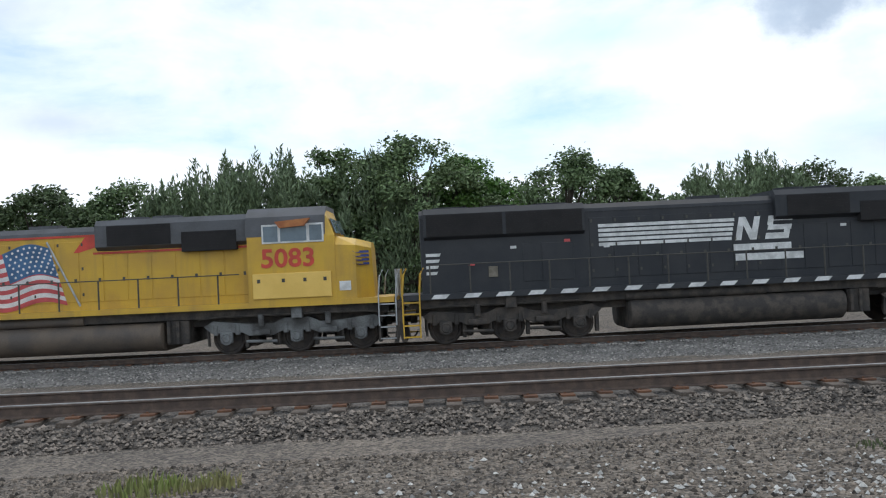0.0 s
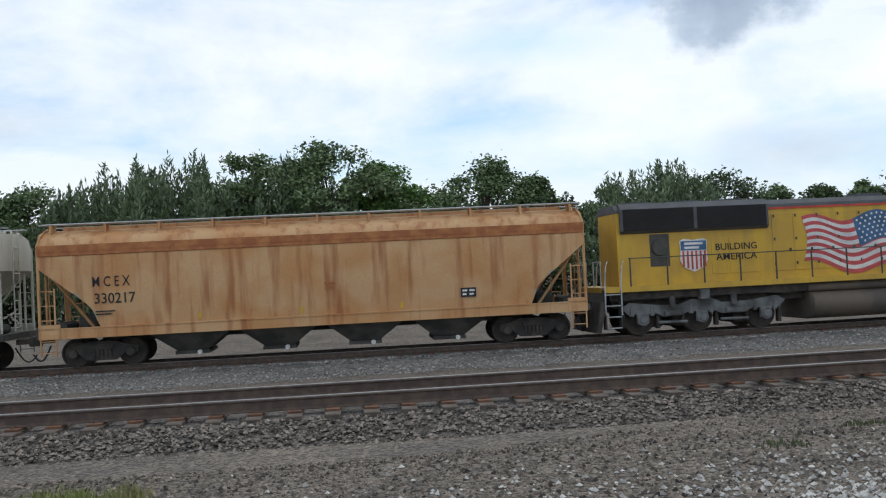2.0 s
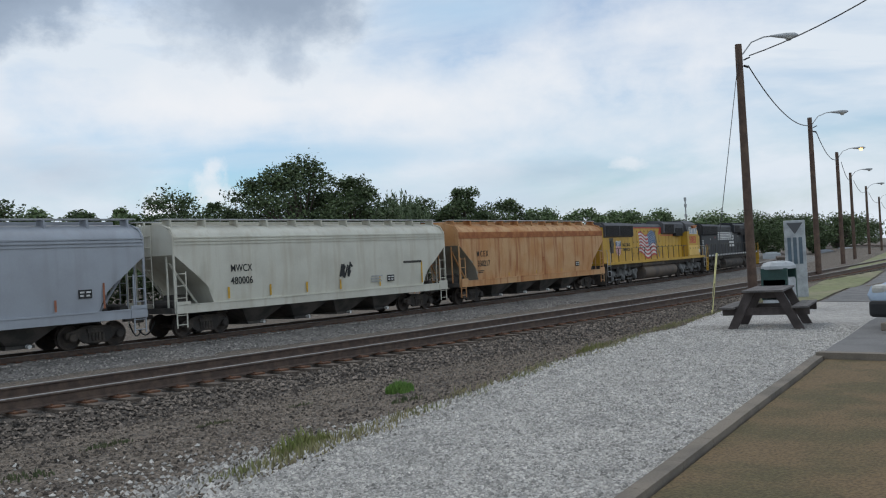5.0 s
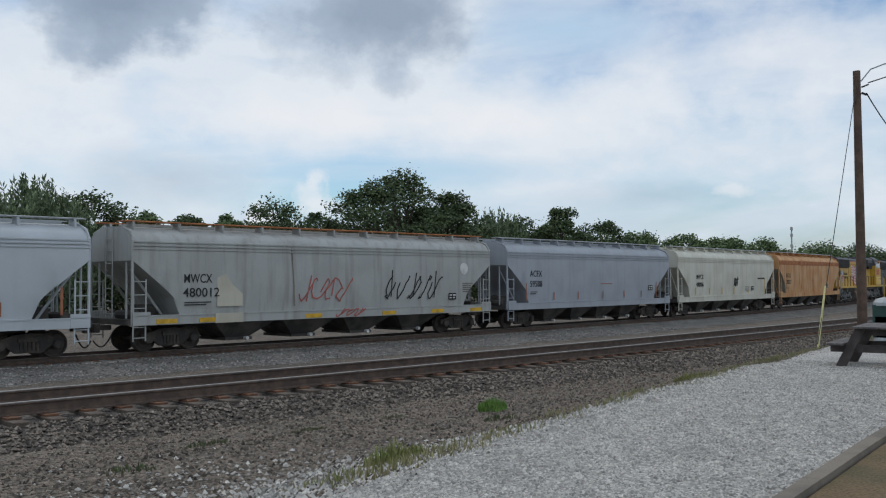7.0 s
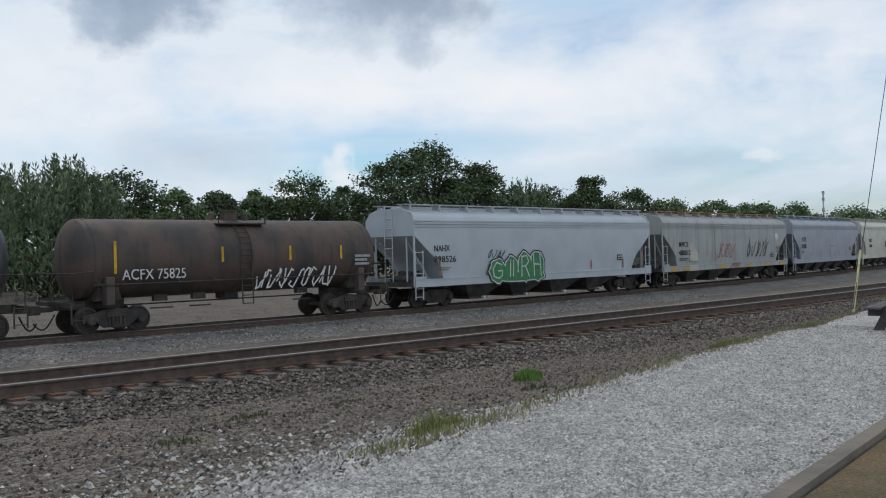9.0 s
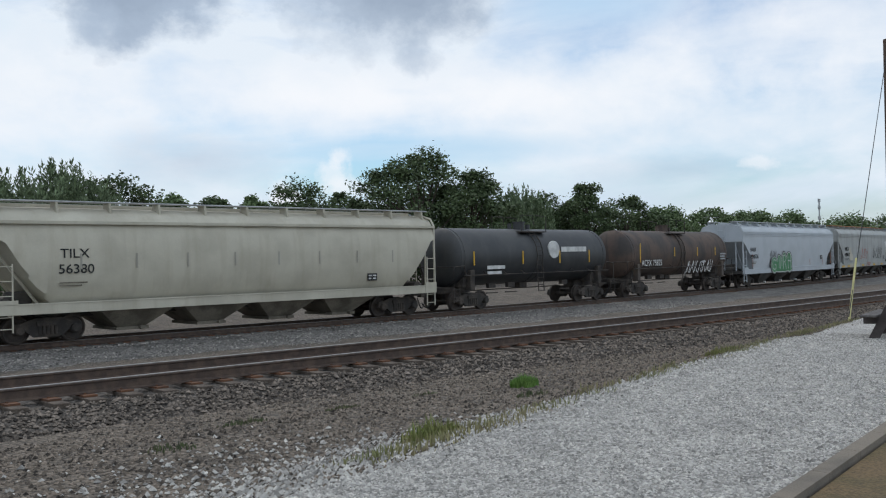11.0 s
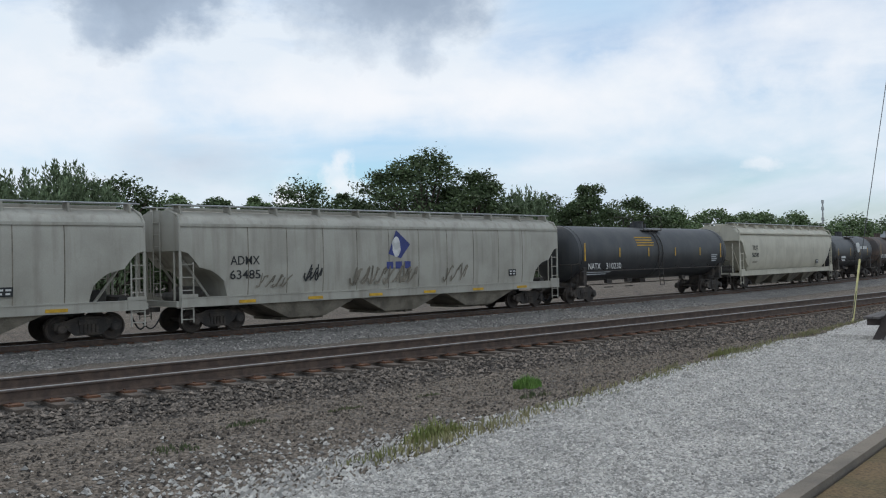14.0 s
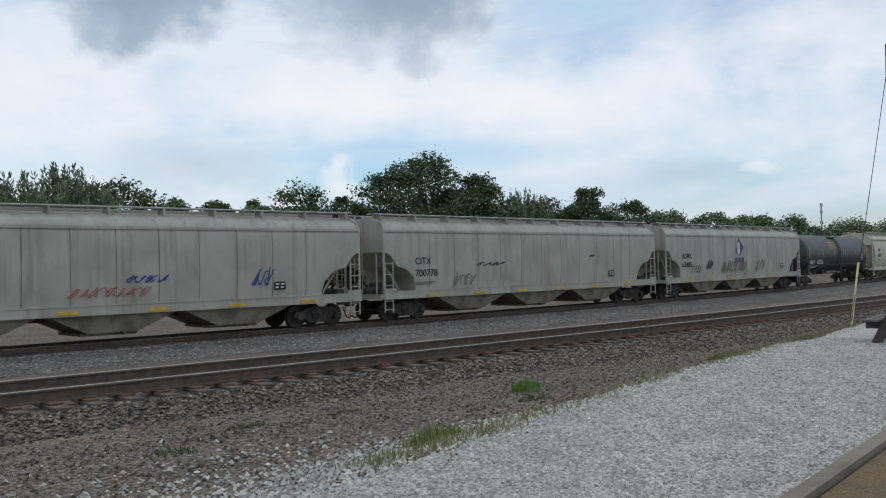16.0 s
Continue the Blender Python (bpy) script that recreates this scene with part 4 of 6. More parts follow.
# tan hopper, rust-stained
o = hopper("rust-stained tan covered hopper car with black lettering", -32.75, 18.7, "orange", "rib", "bay_dark", 1.75, "steel", "orange")
lettering("M C E X", 0.46, -6.5, SIDE, 2.55, "ink", o, 1.15)
lettering("330217", 0.46, -6.4, SIDE, 2.02, "ink", o, 1.25)
bars(o, -7.0, SIDE, 1.75, 0.6, 2, "ink", 0.04)
data_plate(o, 4.8, 1.78)
bars(o, 0.15, SIDE, 2.25, 0.35, 2, "rust", 0.09)
for x in (-3.8, -0.6, 2.6):
    tag_strip(o, x, SIDE - 0.003, 1.38, 1.58)
# off-white hopper
w = hopper("chalky off-white covered hopper car with dark spray tag", -51.15, 18.1, "white", "rib", "bay_dark", 1.75, "steel", "white")
lettering("MWCX", 0.42, -5.2, SIDE, 2.45, "ink", w, 1.1)
lettering("480006", 0.42, -5.2, SIDE, 1.95, "ink", w, 1.15)
scrawl(w, 0.5, 1.95, 0.8, 0.55, "ink", 477, SIDE, 3, 0.1)
for x in (-5.9, -3.7, -1.6, 0.5, 3.2, 6.4):
    tag_strip(w, x, SIDE - 0.003, 1.4, 1.85 if x < 6 else 2.5, "reflector", 0.1)
bars(w, 5.0, SIDE, 2.42, 1.4, 1, "bay_dark", 0.11)
data_plate(w, 4.0, 1.75)
bars(w, 2.6, SIDE, 1.85, 0.8, 3, "grey", 0.07)
# blue-grey hopper
a = hopper("blue-grey covered hopper car with black lettering", -69.1, 17.8, "bluegrey", "rib", "bay_dark", 1.75, "steel", "bluegrey")
lettering("ACFX", 0.46, -5.9, SIDE, 2.62, "ink", a, 1.05)
lettering("59588", 0.46, -5.9, SIDE, 2.1, "ink", a, 1.05)
bars(a, -6.4, SIDE, 1.82, 0.6, 2, "bay_dark", 0.04)
for x in (-6.75, -4.3, -2.0, 0.5, 2.8, 4.8, 6.6):
    tag_strip(a, x, SIDE - 0.003, 1.4, 1.8 if abs(x) < 6 else 2.3, "reflector_red", 0.08)
data_plate(a, 5.9, 1.95)
bars(a, 0.3, SIDE, 2.2, 1.2, 1, "reflector_red", 0.04)
# grey hopper with tags
g = hopper("weathered grey covered hopper car with red and black spray tags", -88.0, 19.8, "grey", "rib", "bay_dark", 1.75, "rust", "grey")
lettering("MWCX", 0.46, -6.75, SIDE, 2.42, "ink", g, 1.15)
lettering("480012", 0.46, -6.6, SIDE, 1.92, "ink", g, 1.5)
bars(g, -7.3, SIDE, 1.7, 1.1, 2, "ink", 0.04)
b = B()
for q in ([(-5.95, 1.55), (-4.85, 1.55), (-4.85, 2.0), (-5.3, 2.35), (-5.55, 2.75), (-5.95, 2.6)],):
    face(b, [(x, SIDE - 0.003, z) for x, z in q])
box(b, -6.05, -4.85, -1.64, -1.615, 0.95, 1.3)
part("paint_patch", b, "cream", g, "cream repaint patch")
scrawl(g, -2.1, 1.65, 2.6, 0.95, "spray_red", 11, SIDE, 4, 0.055)
scrawl(g, -0.3, 1.0, 1.5, 0.3, "spray_red", 12, -1.632, 3, 0.05)
scrawl(g, 2.5, 1.65, 3.3, 1.05, "ink", 13, SIDE, 5, 0.06)
data_plate(g, 6.6, 1.72)
b = B()
lathe_y(b, 7.4, 3.0, [(SIDE + 0.02, 0.27), (SIDE - 0.006, 0.27)], 20)
part("round_placard", b, "mark_white", g)
for x in (-8.0, -6.3, -1.5, 2.6, 5.6, 8.2):
    b = B()
    box(b, x - 0.4, x + 0.4, -1.628, -1.6, 1.0, 1.16)
    part("reflector", b, "reflector", g)
bars(g, 7.3, SIDE, 2.3, 0.7, 5, "bay_dirty", 0.035, 0.06)
b = B()
stroke(b, [(-2.6, 3.75), (-2.55, 3.2), (-2.48, 2.3), (-2.45, 1.5)], SIDE - 0.002, 0.05)
part("rust_run", b, "bay_dirty", g)
# pale hopper with the green piece
n = hopper("pale grey covered hopper car with a green and white spray piece", -108.15, 20.1, "pale", "rib", "bay_dark", 1.75, "steel", "pale")
lettering("NAHX", 0.40, -7.75, SIDE, 2.50, "ink", n, 1.0)
lettering("898526", 0.40, -7.55, SIDE, 2.02, "ink", n, 1.4)
bars(n, -8.0, SIDE, 1.75, 0.8, 2, "bay_dirty", 0.04)
for x in (-7.9, -4.6, 3.6, 6.6, 8.5):
    tag_strip(n, x, SIDE - 0.003, 1.4, 1.85 if abs(x) < 6.8 else 2.3, "reflector_red", 0.09)
data_plate(n, 6.3, 1.95)
scrawl(n, -4.6, 2.15, 1.1, 0.35, "ink", 21, SIDE, 4, 0.035)


def blob(bm, cx, cz, rx, rz, y, seed, k=18):
    r = random.Random(seed)
    face(bm, [(cx + rx * math.cos(6.2832 * i / k) * r.uniform(0.88, 1.1), y, cz + rz * math.sin(6.2832 * i / k) * r.uniform(0.88, 1.1)) for i in range(k)])


LETTERS = [(-4.05, 1.52, 0.58, 0.55, 31), (-3.05, 1.58, 0.5, 0.58, 32), (-2.05, 1.66, 0.5, 0.68, 33), (-1.1, 1.68, 0.52, 0.74, 34), (-2.5, 1.2, 1.95, 0.22, 35)]
for mat, grow, off in (("ink", 0.13, 0.0), ("mark_white", 0.06, 0.004), ("spray_green", 0.0, 0.008)):
    b = B()
    for i, (cx, cz, rx, rz, sd) in enumerate(LETTERS):
        blob(b, cx, cz, rx + grow, rz + grow, -1.645 - off - 0.0006 * i, sd)
    part("spray_piece", b, mat, n, "bubbly green and white spray piece" if mat == "spray_green" else "")
b = B()
FORMS = (((-4.05, 1.52), [[(0.28, 0.28), (-0.1, 0.4), (-0.36, 0.1), (-0.3, -0.25), (0.05, -0.36), (0.3, -0.22), (0.3, 0.0), (0.02, 0.0)]]),
         ((-3.05, 1.6), [[(-0.08, 0.42), (-0.12, -0.36)], [(0.14, 0.4), (0.1, -0.36)]]),
         ((-2.05, 1.7), [[(-0.26, -0.5), (-0.24, 0.46), (0.12, 0.5), (0.28, 0.22), (0.05, 0.0), (-0.2, 0.0)], [(0.02, 0.0), (0.3, -0.5)]]),
         ((-1.1, 1.7), [[(-0.3, 0.6), (-0.24, -0.5)], [(-0.25, 0.08), (0.2, 0.05)], [(0.2, 0.62), (0.28, -0.5)]]))
for i, ((cx, cz), runs) in enumerate(FORMS):
    for j, run in enumerate(runs):
        stroke(b, [(cx + px, cz + pz) for px, pz in run], -1.662 - 0.004 * i - 0.0015 * j, 0.065)
part("spray_highlight", b, "mark_white", n)
# brown tank car
RB, ZB = 1.38, 2.50
t1 = tank_car("grimy brown-black tank car with white lettering and spray tag", -125.65, 14.7, "tank_brown", RB, ZB)
lettering("ACFX 75825", 0.52, -3.7, on_tank(RB, ZB, 2.0) - 0.02, 1.78, "mark_white", t1, 2.35)
for x in (-5.15, -1.1, 1.85, 4.3):
    z0 = 2.3 if x > -5 else 2.0
    tag_strip(t1, x, on_tank(RB, ZB, 2.5), z0, z0 + 0.55 if x > -5 else 3.1, "reflector", 0.1)
scrawl(t1, 0.4, 1.25, 3.6, 0.75, "mark_white", 41, on_tank(RB, ZB, 1.95) - 0.02, 7, 0.06)
bars(t1, 5.0, on_tank(RB, ZB, 2.4) - 0.01, 2.35, 0.8, 3, "spray_grey", 0.1, 0.06)
# black round tank car
t2 = tank_car("black tank car with a white disc emblem", -140.15, 14.3, "tank_black", RB, ZB)
bars(t2, -4.0, on_tank(RB, ZB, 2.0) - 0.02, 1.9, 1.3, 2, "mark_white", 0.17, 0.1, "lettering")
b = B()
lathe_y(b, 1.1, 2.8, [(-1.3, 0.44), (-1.42, 0.44)], 20)
part("disc_emblem", b, "mark_white", t2)
bars(t2, 1.75, on_tank(RB, ZB, 2.75) - 0.01, 2.68, 2.2, 1, "mark_white", 0.26, 0.1, "emblem_bar")
for x in (-5.0, -1.4, 1.6, 4.2):
    tag_strip(t2, x, on_tank(RB, ZB, 2.5), 2.1, 2.75, "reflector", 0.09)
# cream hopper
ti = hopper("cream covered hopper car with curved sides", -157.15, 19.7, "cream", "curved", "bay_dirty", 1.75, "steel", "cream", top=4.4)
lettering("TILX", 0.42, -6.8, -1.63, 2.72, "ink", ti, 0.95)
lettering("56380", 0.42, -6.75, -1.63, 2.22, "ink", ti, 1.15)
bars(ti, -7.3, -1.61, 1.9, 0.9, 2, "bay_dirty", 0.04)
for k in range(8):
    tag_strip(ti, -6.6 + k * 1.9, -1.635, 2.35, 2.85, "putty", 0.07)
data_plate(ti, 5.6, 1.75, -1.60)
# long black tank car
RN, ZN = 1.52, 2.62
t3 = tank_car("long clean black tank car with yellow reflectors", -176.75, 19.5, "tank_black", RN, ZN)
lettering("NATX", 0.46, -6.9, on_tank(RN, ZN, 2.0) - 0.03, 1.78, "mark_white", t3, 1.15)
lettering("310230", 0.46, -5.0, on_tank(RN, ZN, 2.0) - 0.03, 1.78, "mark_white", t3, 1.5)
bars(t3, -7.5, on_tank(RN, ZN, 1.6) - 0.02, 1.58, 2.6, 2, "spray_grey", 0.05, 0.05)
for k in range(4):
    z = 3.48 - 0.15 * k
    bars(t3, -2.6, on_tank(RN, ZN, z) - 0.012, z, 1.9 - 0.1 * (k % 2), 1, "reflector", 0.06)
for x, h in ((-7.9, 0.95), (-4.5, 0.5), (-1.4, 0.5), (1.7, 0.5), (4.8, 0.5), (7.6, 0.9)):
    tag_strip(t3, x, on_tank(RN, ZN, 2.55), 2.62 - h * 0.4, 2.62 + h * 0.6, "reflector", 0.1)
bars(t3, 6.3, on_tank(RN, ZN, 2.4) - 0.015, 2.4, 0.8, 4, "spray_grey", 0.07, 0.05)
# three putty-white hoppers
h1 = hopper("dirty putty-white covered hopper car with a blue diamond emblem", -197.65, 22.3, "putty", "seam", "bay_dirty", 1.85, "steel", "putty", 11)
lettering("ADMX", 0.46, -7.9, SIDE, 2.42, "ink", h1, 1.25)
lettering("63485", 0.46, -7.9, SIDE, 1.9, "ink", h1, 1.3)
b = B()
face(b, [(-0.9, SIDE - 0.003, 2.75), (-0.2, SIDE - 0.003, 2.55), (0.35, SIDE - 0.003, 3.15), (-0.45, SIDE - 0.003, 3.75)])
e = part("diamond_emblem", b, "logo_blue", h1)
b = B()
blob(b, -0.45, 3.05, 0.24, 0.42, SIDE - 0.008, 51)
part("leaf_emblem", b, "mark_white", e)
for k in range(3):
    bars(h1, -1.0 + 0.5 * k, SIDE, 2.12, 0.36, 1, "logo_blue", 0.30, 0.1, "emblem_bar")
scrawl(h1, -7.4, 1.55, 1.5, 0.45, "bay_dirty", 61, SIDE, 4, 0.05)
scrawl(h1, -5.2, 1.75, 0.8, 0.5, "ink", 62, SIDE, 3, 0.06)
scrawl(h1, -2.9, 1.5, 3.6, 0.7, "bay_dirty", 63, SIDE, 8, 0.08)
scrawl(h1, 2.4, 1.5, 1.4, 0.7, "bay_dirty", 64, SIDE, 3, 0.06)
data_plate(h1, 7.0, 1.78)
h2 = hopper("dirty putty-white covered hopper car with black lettering", -220.05, 22.5, "putty", "seam", "bay_dirty", 1.85, "steel", "putty", 12)
lettering("CITX", 0.42, -8.35, SIDE, 2.42, "ink", h2, 0.95)
lettering("700778", 0.42, -8.15, SIDE, 1.9, "ink", h2, 1.35)
bars(h2, -8.8, SIDE, 1.62, 1.2, 2, "bay_dirty", 0.04)
scrawl(h2, -6.3, 1.45, 1.3, 0.5, "bay_dirty", 71, SIDE, 4, 0.04)
scrawl(h2, -4.8, 2.3, 1.8, 0.14, "bay_dark", 72, SIDE, 4, 0.05)
scrawl(h2, 4.1, 2.62, 0.4, 0.12, "bay_dark", 73, SIDE, 2, 0.05)
data_plate(h2, 6.1, 1.72)
h3 = hopper("dirty putty-white covered hopper car with faint red and blue spray tags", -242.2, 21.8, "putty", "seam", "bay_dirty", 1.85, "steel", "putty", 12)
scrawl(h3, -1.6, 1.55, 2.8, 0.3, "spray_red", 81, SIDE, 9, 0.03)
scrawl(h3, 0.4, 2.0, 1.4, 0.22, "logo_blue", 82, SIDE, 5, 0.04)
scrawl(h3, 5.2, 1.75, 0.9, 0.6, "logo_blue", 83, SIDE, 3, 0.05)
data_plate(h3, 6.4, 1.72)
for h in (h1, h2, h3):
    for k in range(6):
        b = B()
        box(b, -8.2 + k * 3.1, -7.5 + k * 3.1, -1.634, -1.606, 1.02, 1.13)
        part("reflector", b, "reflector", h)


def loco_truck(parent, xs, mat):
    mid = xs[1]
    t = new("truck")
    t.parent, t.location = parent, (mid, 0, 0)
    for sy in (-1, 1):
        b = B()
        a, c = xs[0] - mid, xs[2] - mid
        y0, y1 = sy * 1.02, sy * 1.16
        prism(b, [(a - 0.75, 0.95), (a - 0.5, 0.72), (a + 0.5, 0.72), (a + 0.75, 0.60), (-0.75, 0.60), (-0.5, 0.72), (0.5, 0.72), (0.75, 0.60), (c - 0.75, 0.60), (c - 0.5, 0.72), (c + 0.5, 0.72), (c + 0.75, 0.95), (c + 0.45, 1.12), (c - 0.6, 1.0), (0.75, 0.98), (0.4, 1.14), (-0.4, 1.14), (-0.75, 0.98), (a + 0.6, 1.0), (a - 0.45, 1.12)], y0, y1)
        for x in (a, 0, c):
            rbox(b, x - 0.21, x + 0.21, min(sy * 1.1, sy * 1.24), max(sy * 1.1, sy * 1.24), 0.38, 0.76, 0.05)
            lathe_y(b, x, 0.53, [(sy * 1.2, 0.2), (sy * 1.27, 0.2), (sy * 1.285, 0.17), (sy * 1.27, 0.14), (sy * 1.31, 0.11), (sy * 1.32, 0.03)], 18)
            for dx in (-0.36, 0.36):
                tube(b, [(x + dx, sy * 1.12, 0.66), (x + dx, sy * 1.12, 0.98)], 0.085, 10)
        for x in ((a + 0) / 2, c / 2):
            rbox(b, x - 0.30, x + 0.30, min(sy * 1.12, sy * 1.28), max(sy * 1.12, sy * 1.28), 0.62, 0.80, 0.04)
            tube(b, [(x - 0.5, sy * 1.2, 0.42), (x + 0.5, sy * 1.2, 0.40)], 0.05, 8)
            tube(b, [(x, sy * 1.22, 0.9), (x, sy * 1.22, 1.28)], 0.10, 10)
        part("side_frame", b, mat, t, smooth=True)
    b = B()
    box(b, -0.3, 0.3, -1.0, 1.0, 0.7, 1.15)
    part("bolster", b, "truck", t)
    for x in xs:
        b = B()
        rbox(b, x - mid - 0.95 if x >= mid else x - mid + 0.08, x - mid - 0.08 if x >= mid else x - mid + 0.95, -0.62, 0.62, 0.22, 0.86, 0.1)
        part("traction_motor", b, "truck", t)
    for sy in (-1, 1):
        b = B()
        for x in xs:
            rbox(b, x - mid + 0.55, x - mid + 0.68, min(sy * 0.78, sy * 1.0), max(sy * 0.78, sy * 1.0), 0.2, 0.85, 0.03)
            tube(b, [(x - mid - 0.62, sy * 1.06, 0.9), (x - mid - 0.62, sy * 1.02, 0.3)], 0.05, 6)
        part("brake_rigging", b, "truck", t)
        b = B()
        tube(b, [(xs[0] - mid - 0.9, sy * 1.22, 1.2), (xs[0] - mid, sy * 1.24, 1.26), (xs[2] - mid, sy * 1.24, 1.26), (xs[2] - mid + 0.9, sy * 1.22, 1.18)], 0.03, 6)
        part("brake_pipe", b, "truck", t)
    for x in xs:
        wheelset(t, x - mid, 0.53)
    return t


def steps(parent, x0, x1, y, mat, rail_mat):
    b = B()
    for k in range(4):
        box(b, x0, x1, min(y, y + 0.28), max(y, y + 0.28), 0.30 + k * 0.37, 0.345 + k * 0.37)
    box(b, x0 - 0.04, x0, min(y, y + 0.3), max(y, y + 0.3), 0.28, 1.6)
    box(b, x1, x1 + 0.04, min(y, y + 0.3), max(y, y + 0.3), 0.28, 1.6)
    part("step_well", b, mat, parent)
    for k in range(4):
        b = B()
        box(b, x0, x1, y - 0.012, y, 0.315 + k * 0.37, 0.35 + k * 0.37)
        part("step_edge", b, rail_mat, parent)
    for x in (x0 - 0.03, x1 + 0.03):
        b = B()
        tube(b, [(x, y - 0.02, 0.75), (x, y - 0.02, 1.7), (x + 0.06, y, 2.35), (x + 0.16, y + 0.1, 2.55)], 0.025, 6)
        part("grab_rail", b, rail_mat, parent)


def locomotive(label, s_mid, body, roof, truck_mat, hand_mat, step_mat, sill_mat):
    """A six-axle road locomotive; its cab is towards +x."""
    c = empty("locomotive", label, "locomotive", "locomotives")
    # frame
    b = B()
    box(b, -11.1, 11.1, -1.5, 1.5, 1.50, 1.68)
    part("frame", b, sill_mat, c)
    b = B()
    box(b, -10.9, 10.9, -1.25, 1.25, 1.22, 1.498)
    box(b, -10.7, 10.7, -0.8, 0.8, 0.95, 1.3)
    part("underframe", b, "truck", c)
    # long hood, its roof shoulders and the end walls
    b = B()
    loft(b, [[(x, -0.98, 1.68), (x, 0.98, 1.68), (x, 0.98, 4.17), (x, -0.98, 4.17)] for x in (-10.45, 6.3)])
    part("long_hood", b, body, c)
    b = B()
    loft(b, [[(x, -1.0, 4.165), (x, 1.0, 4.165), (x, 0.98, 4.27), (x, 0.8, 4.43), (x, -0.8, 4.43), (x, -0.98, 4.27)] for x in (-10.47, 6.3)])
    part("hood_roof", b, roof, c)
    # radiator section: two dark screens a little proud of the hood
    b = B()
    loft(b, [[(x, -0.99, 3.44), (x, 0.99, 3.44), (x, 1.14, 3.54), (x, 1.14, 4.28), (x, 0.95, 4.47), (x, -0.95, 4.47), (x, -1.14, 4.28), (x, -1.14, 3.54)] for x in (-10.34, -5.02)])
    part("radiator_housing", b, roof, c)
    for x0, x1 in ((-10.25, -7.74), (-7.62, -5.1)):
        for sy in (-1, 1):
            b = B()
            face(b, [(x0, sy * 1.146, 3.54), (x1, sy * 1.146, 3.54), (x1, sy * 1.146, 4.27), (x0, sy * 1.146, 4.27)])
            scr = part("radiator_screen", b, "grille", c)
            for k in range(10):
                z = 3.57 + k * 0.07
                b = B()
                box(b, x0, x1, min(sy * 1.144, sy * 1.16), max(sy * 1.144, sy * 1.16), z, z + 0.018)
                part("slat", b, "grille", scr)
    for x in (-9.4, -7.7, -6.0):
        b = B()
        tube(b, [(x, 0, 4.44), (x, 0, 4.54)], 0.62, 20)
        part("radiator_fan", b, roof, c)
    # dynamic brake and inertial intake
    b = B()
    loft(b, [[(x, -0.99, 3.60), (x, 0.99, 3.60), (x, 1.22, 3.72), (x, 1.22, 4.42), (x, 1.05, 4.60), (x, -1.05, 4.60), (x, -1.22, 4.42), (x, -1.22, 3.72)] for x in (1.35, 6.38)])
    part("intake_housing", b, roof, c)
    for x0, x1, z0, z1 in ((1.75, 3.85, 3.74, 4.40), (4.2, 6.0, 3.45, 4.10)):
        for sy in (-1, 1):
            b = B()
            yy = 1.24 if x0 < 4 else 1.235
            box(b, x0, x1, min(sy * 0.97, sy * yy), max(sy * 0.97, sy * yy), z0, z1)
            scr = part("intake_screen", b, "grille", c)
            for k in range(7):
                z = z0 + (z1 - z0) * (k + 0.4) / 7
                b = B()
                box(b, x0, x1, min(sy * yy, sy * (yy + 0.018)), max(sy * yy, sy * (yy + 0.018)), z, z + 0.02)
                part("slat", b, "grille", scr)
    b = B()
    for x in (2.3, 3.4):
        tube(b, [(x, 0, 4.55), (x, 0, 4.72)], 0.5, 16)
        part("brake_fan", b, roof, c)
        b = B()
    box(b, -1.2, -0.2, -0.35, 0.35, 4.4, 4.56)
    part("exhaust_stack", b, roof, c)
    # hood doors
    for k in range(14):
        x = -4.85 + k * 0.80
        for sy in (-1,):
            b = B()
            rbox(b, x, x + 0.76, -0.998, -0.97, 1.95, 3.95 if x < 1.0 else 3.45, 0.012)
            d = part("hood_door", b, body, c)
            b = B()
            box(b, x + 0.60, x + 0.68, -1.02, -0.998, 2.6, 2.72)
            part("latch", b, "handrail", d)
            if x < 1.0:
                for z in (2.15, 3.0, 3.8):
                    b = B()
                    box(b, x + 0.05, x + 0.11, -1.012, -0.998, z, z + 0.1)
                    part("hinge", b, "handrail", d)
    for x0, x1, z0, z1 in ((-7.1, -6.5, 1.95, 3.2), (-6.45, -5.4, 1.95, 3.2)):
        b = B()
        rbox(b, x0, x1, -0.998, -0.97, z0, z1, 0.012)
        part("hood_door", b, body, c)
    # cab and nose
    b = B()
    loft(b, [[(x, -1.5, 1.68), (x, 1.5, 1.68), (x, 1.5, 3.75), (x, 1.36, 4.42), (x, 0.9, 4.72), (x, -0.9, 4.72), (x, -1.36, 4.42), (x, -1.5, 3.75)] for x in (6.4, 8.9)]
         + [[(9.25, -1.5, 1.68), (9.25, 1.5, 1.68), (9.25, 1.5, 3.75), (8.98, 1.36, 4.40), (8.95, 0.9, 4.60), (8.95, -0.9, 4.60), (8.98, -1.36, 4.40), (9.25, -1.5, 3.75)]])
    part("cab", b, body, c)
    b = B()
    loft(b, [[(x, -1.505, 3.80), (x, 1.505, 3.80), (x, 1.372, 4.44), (x, 0.92, 4.75), (x, -0.92, 4.75), (x, -1.372, 4.44)] for x in (6.35, 8.95)])
    part("cab_roof", b, roof, c)
    b = B()
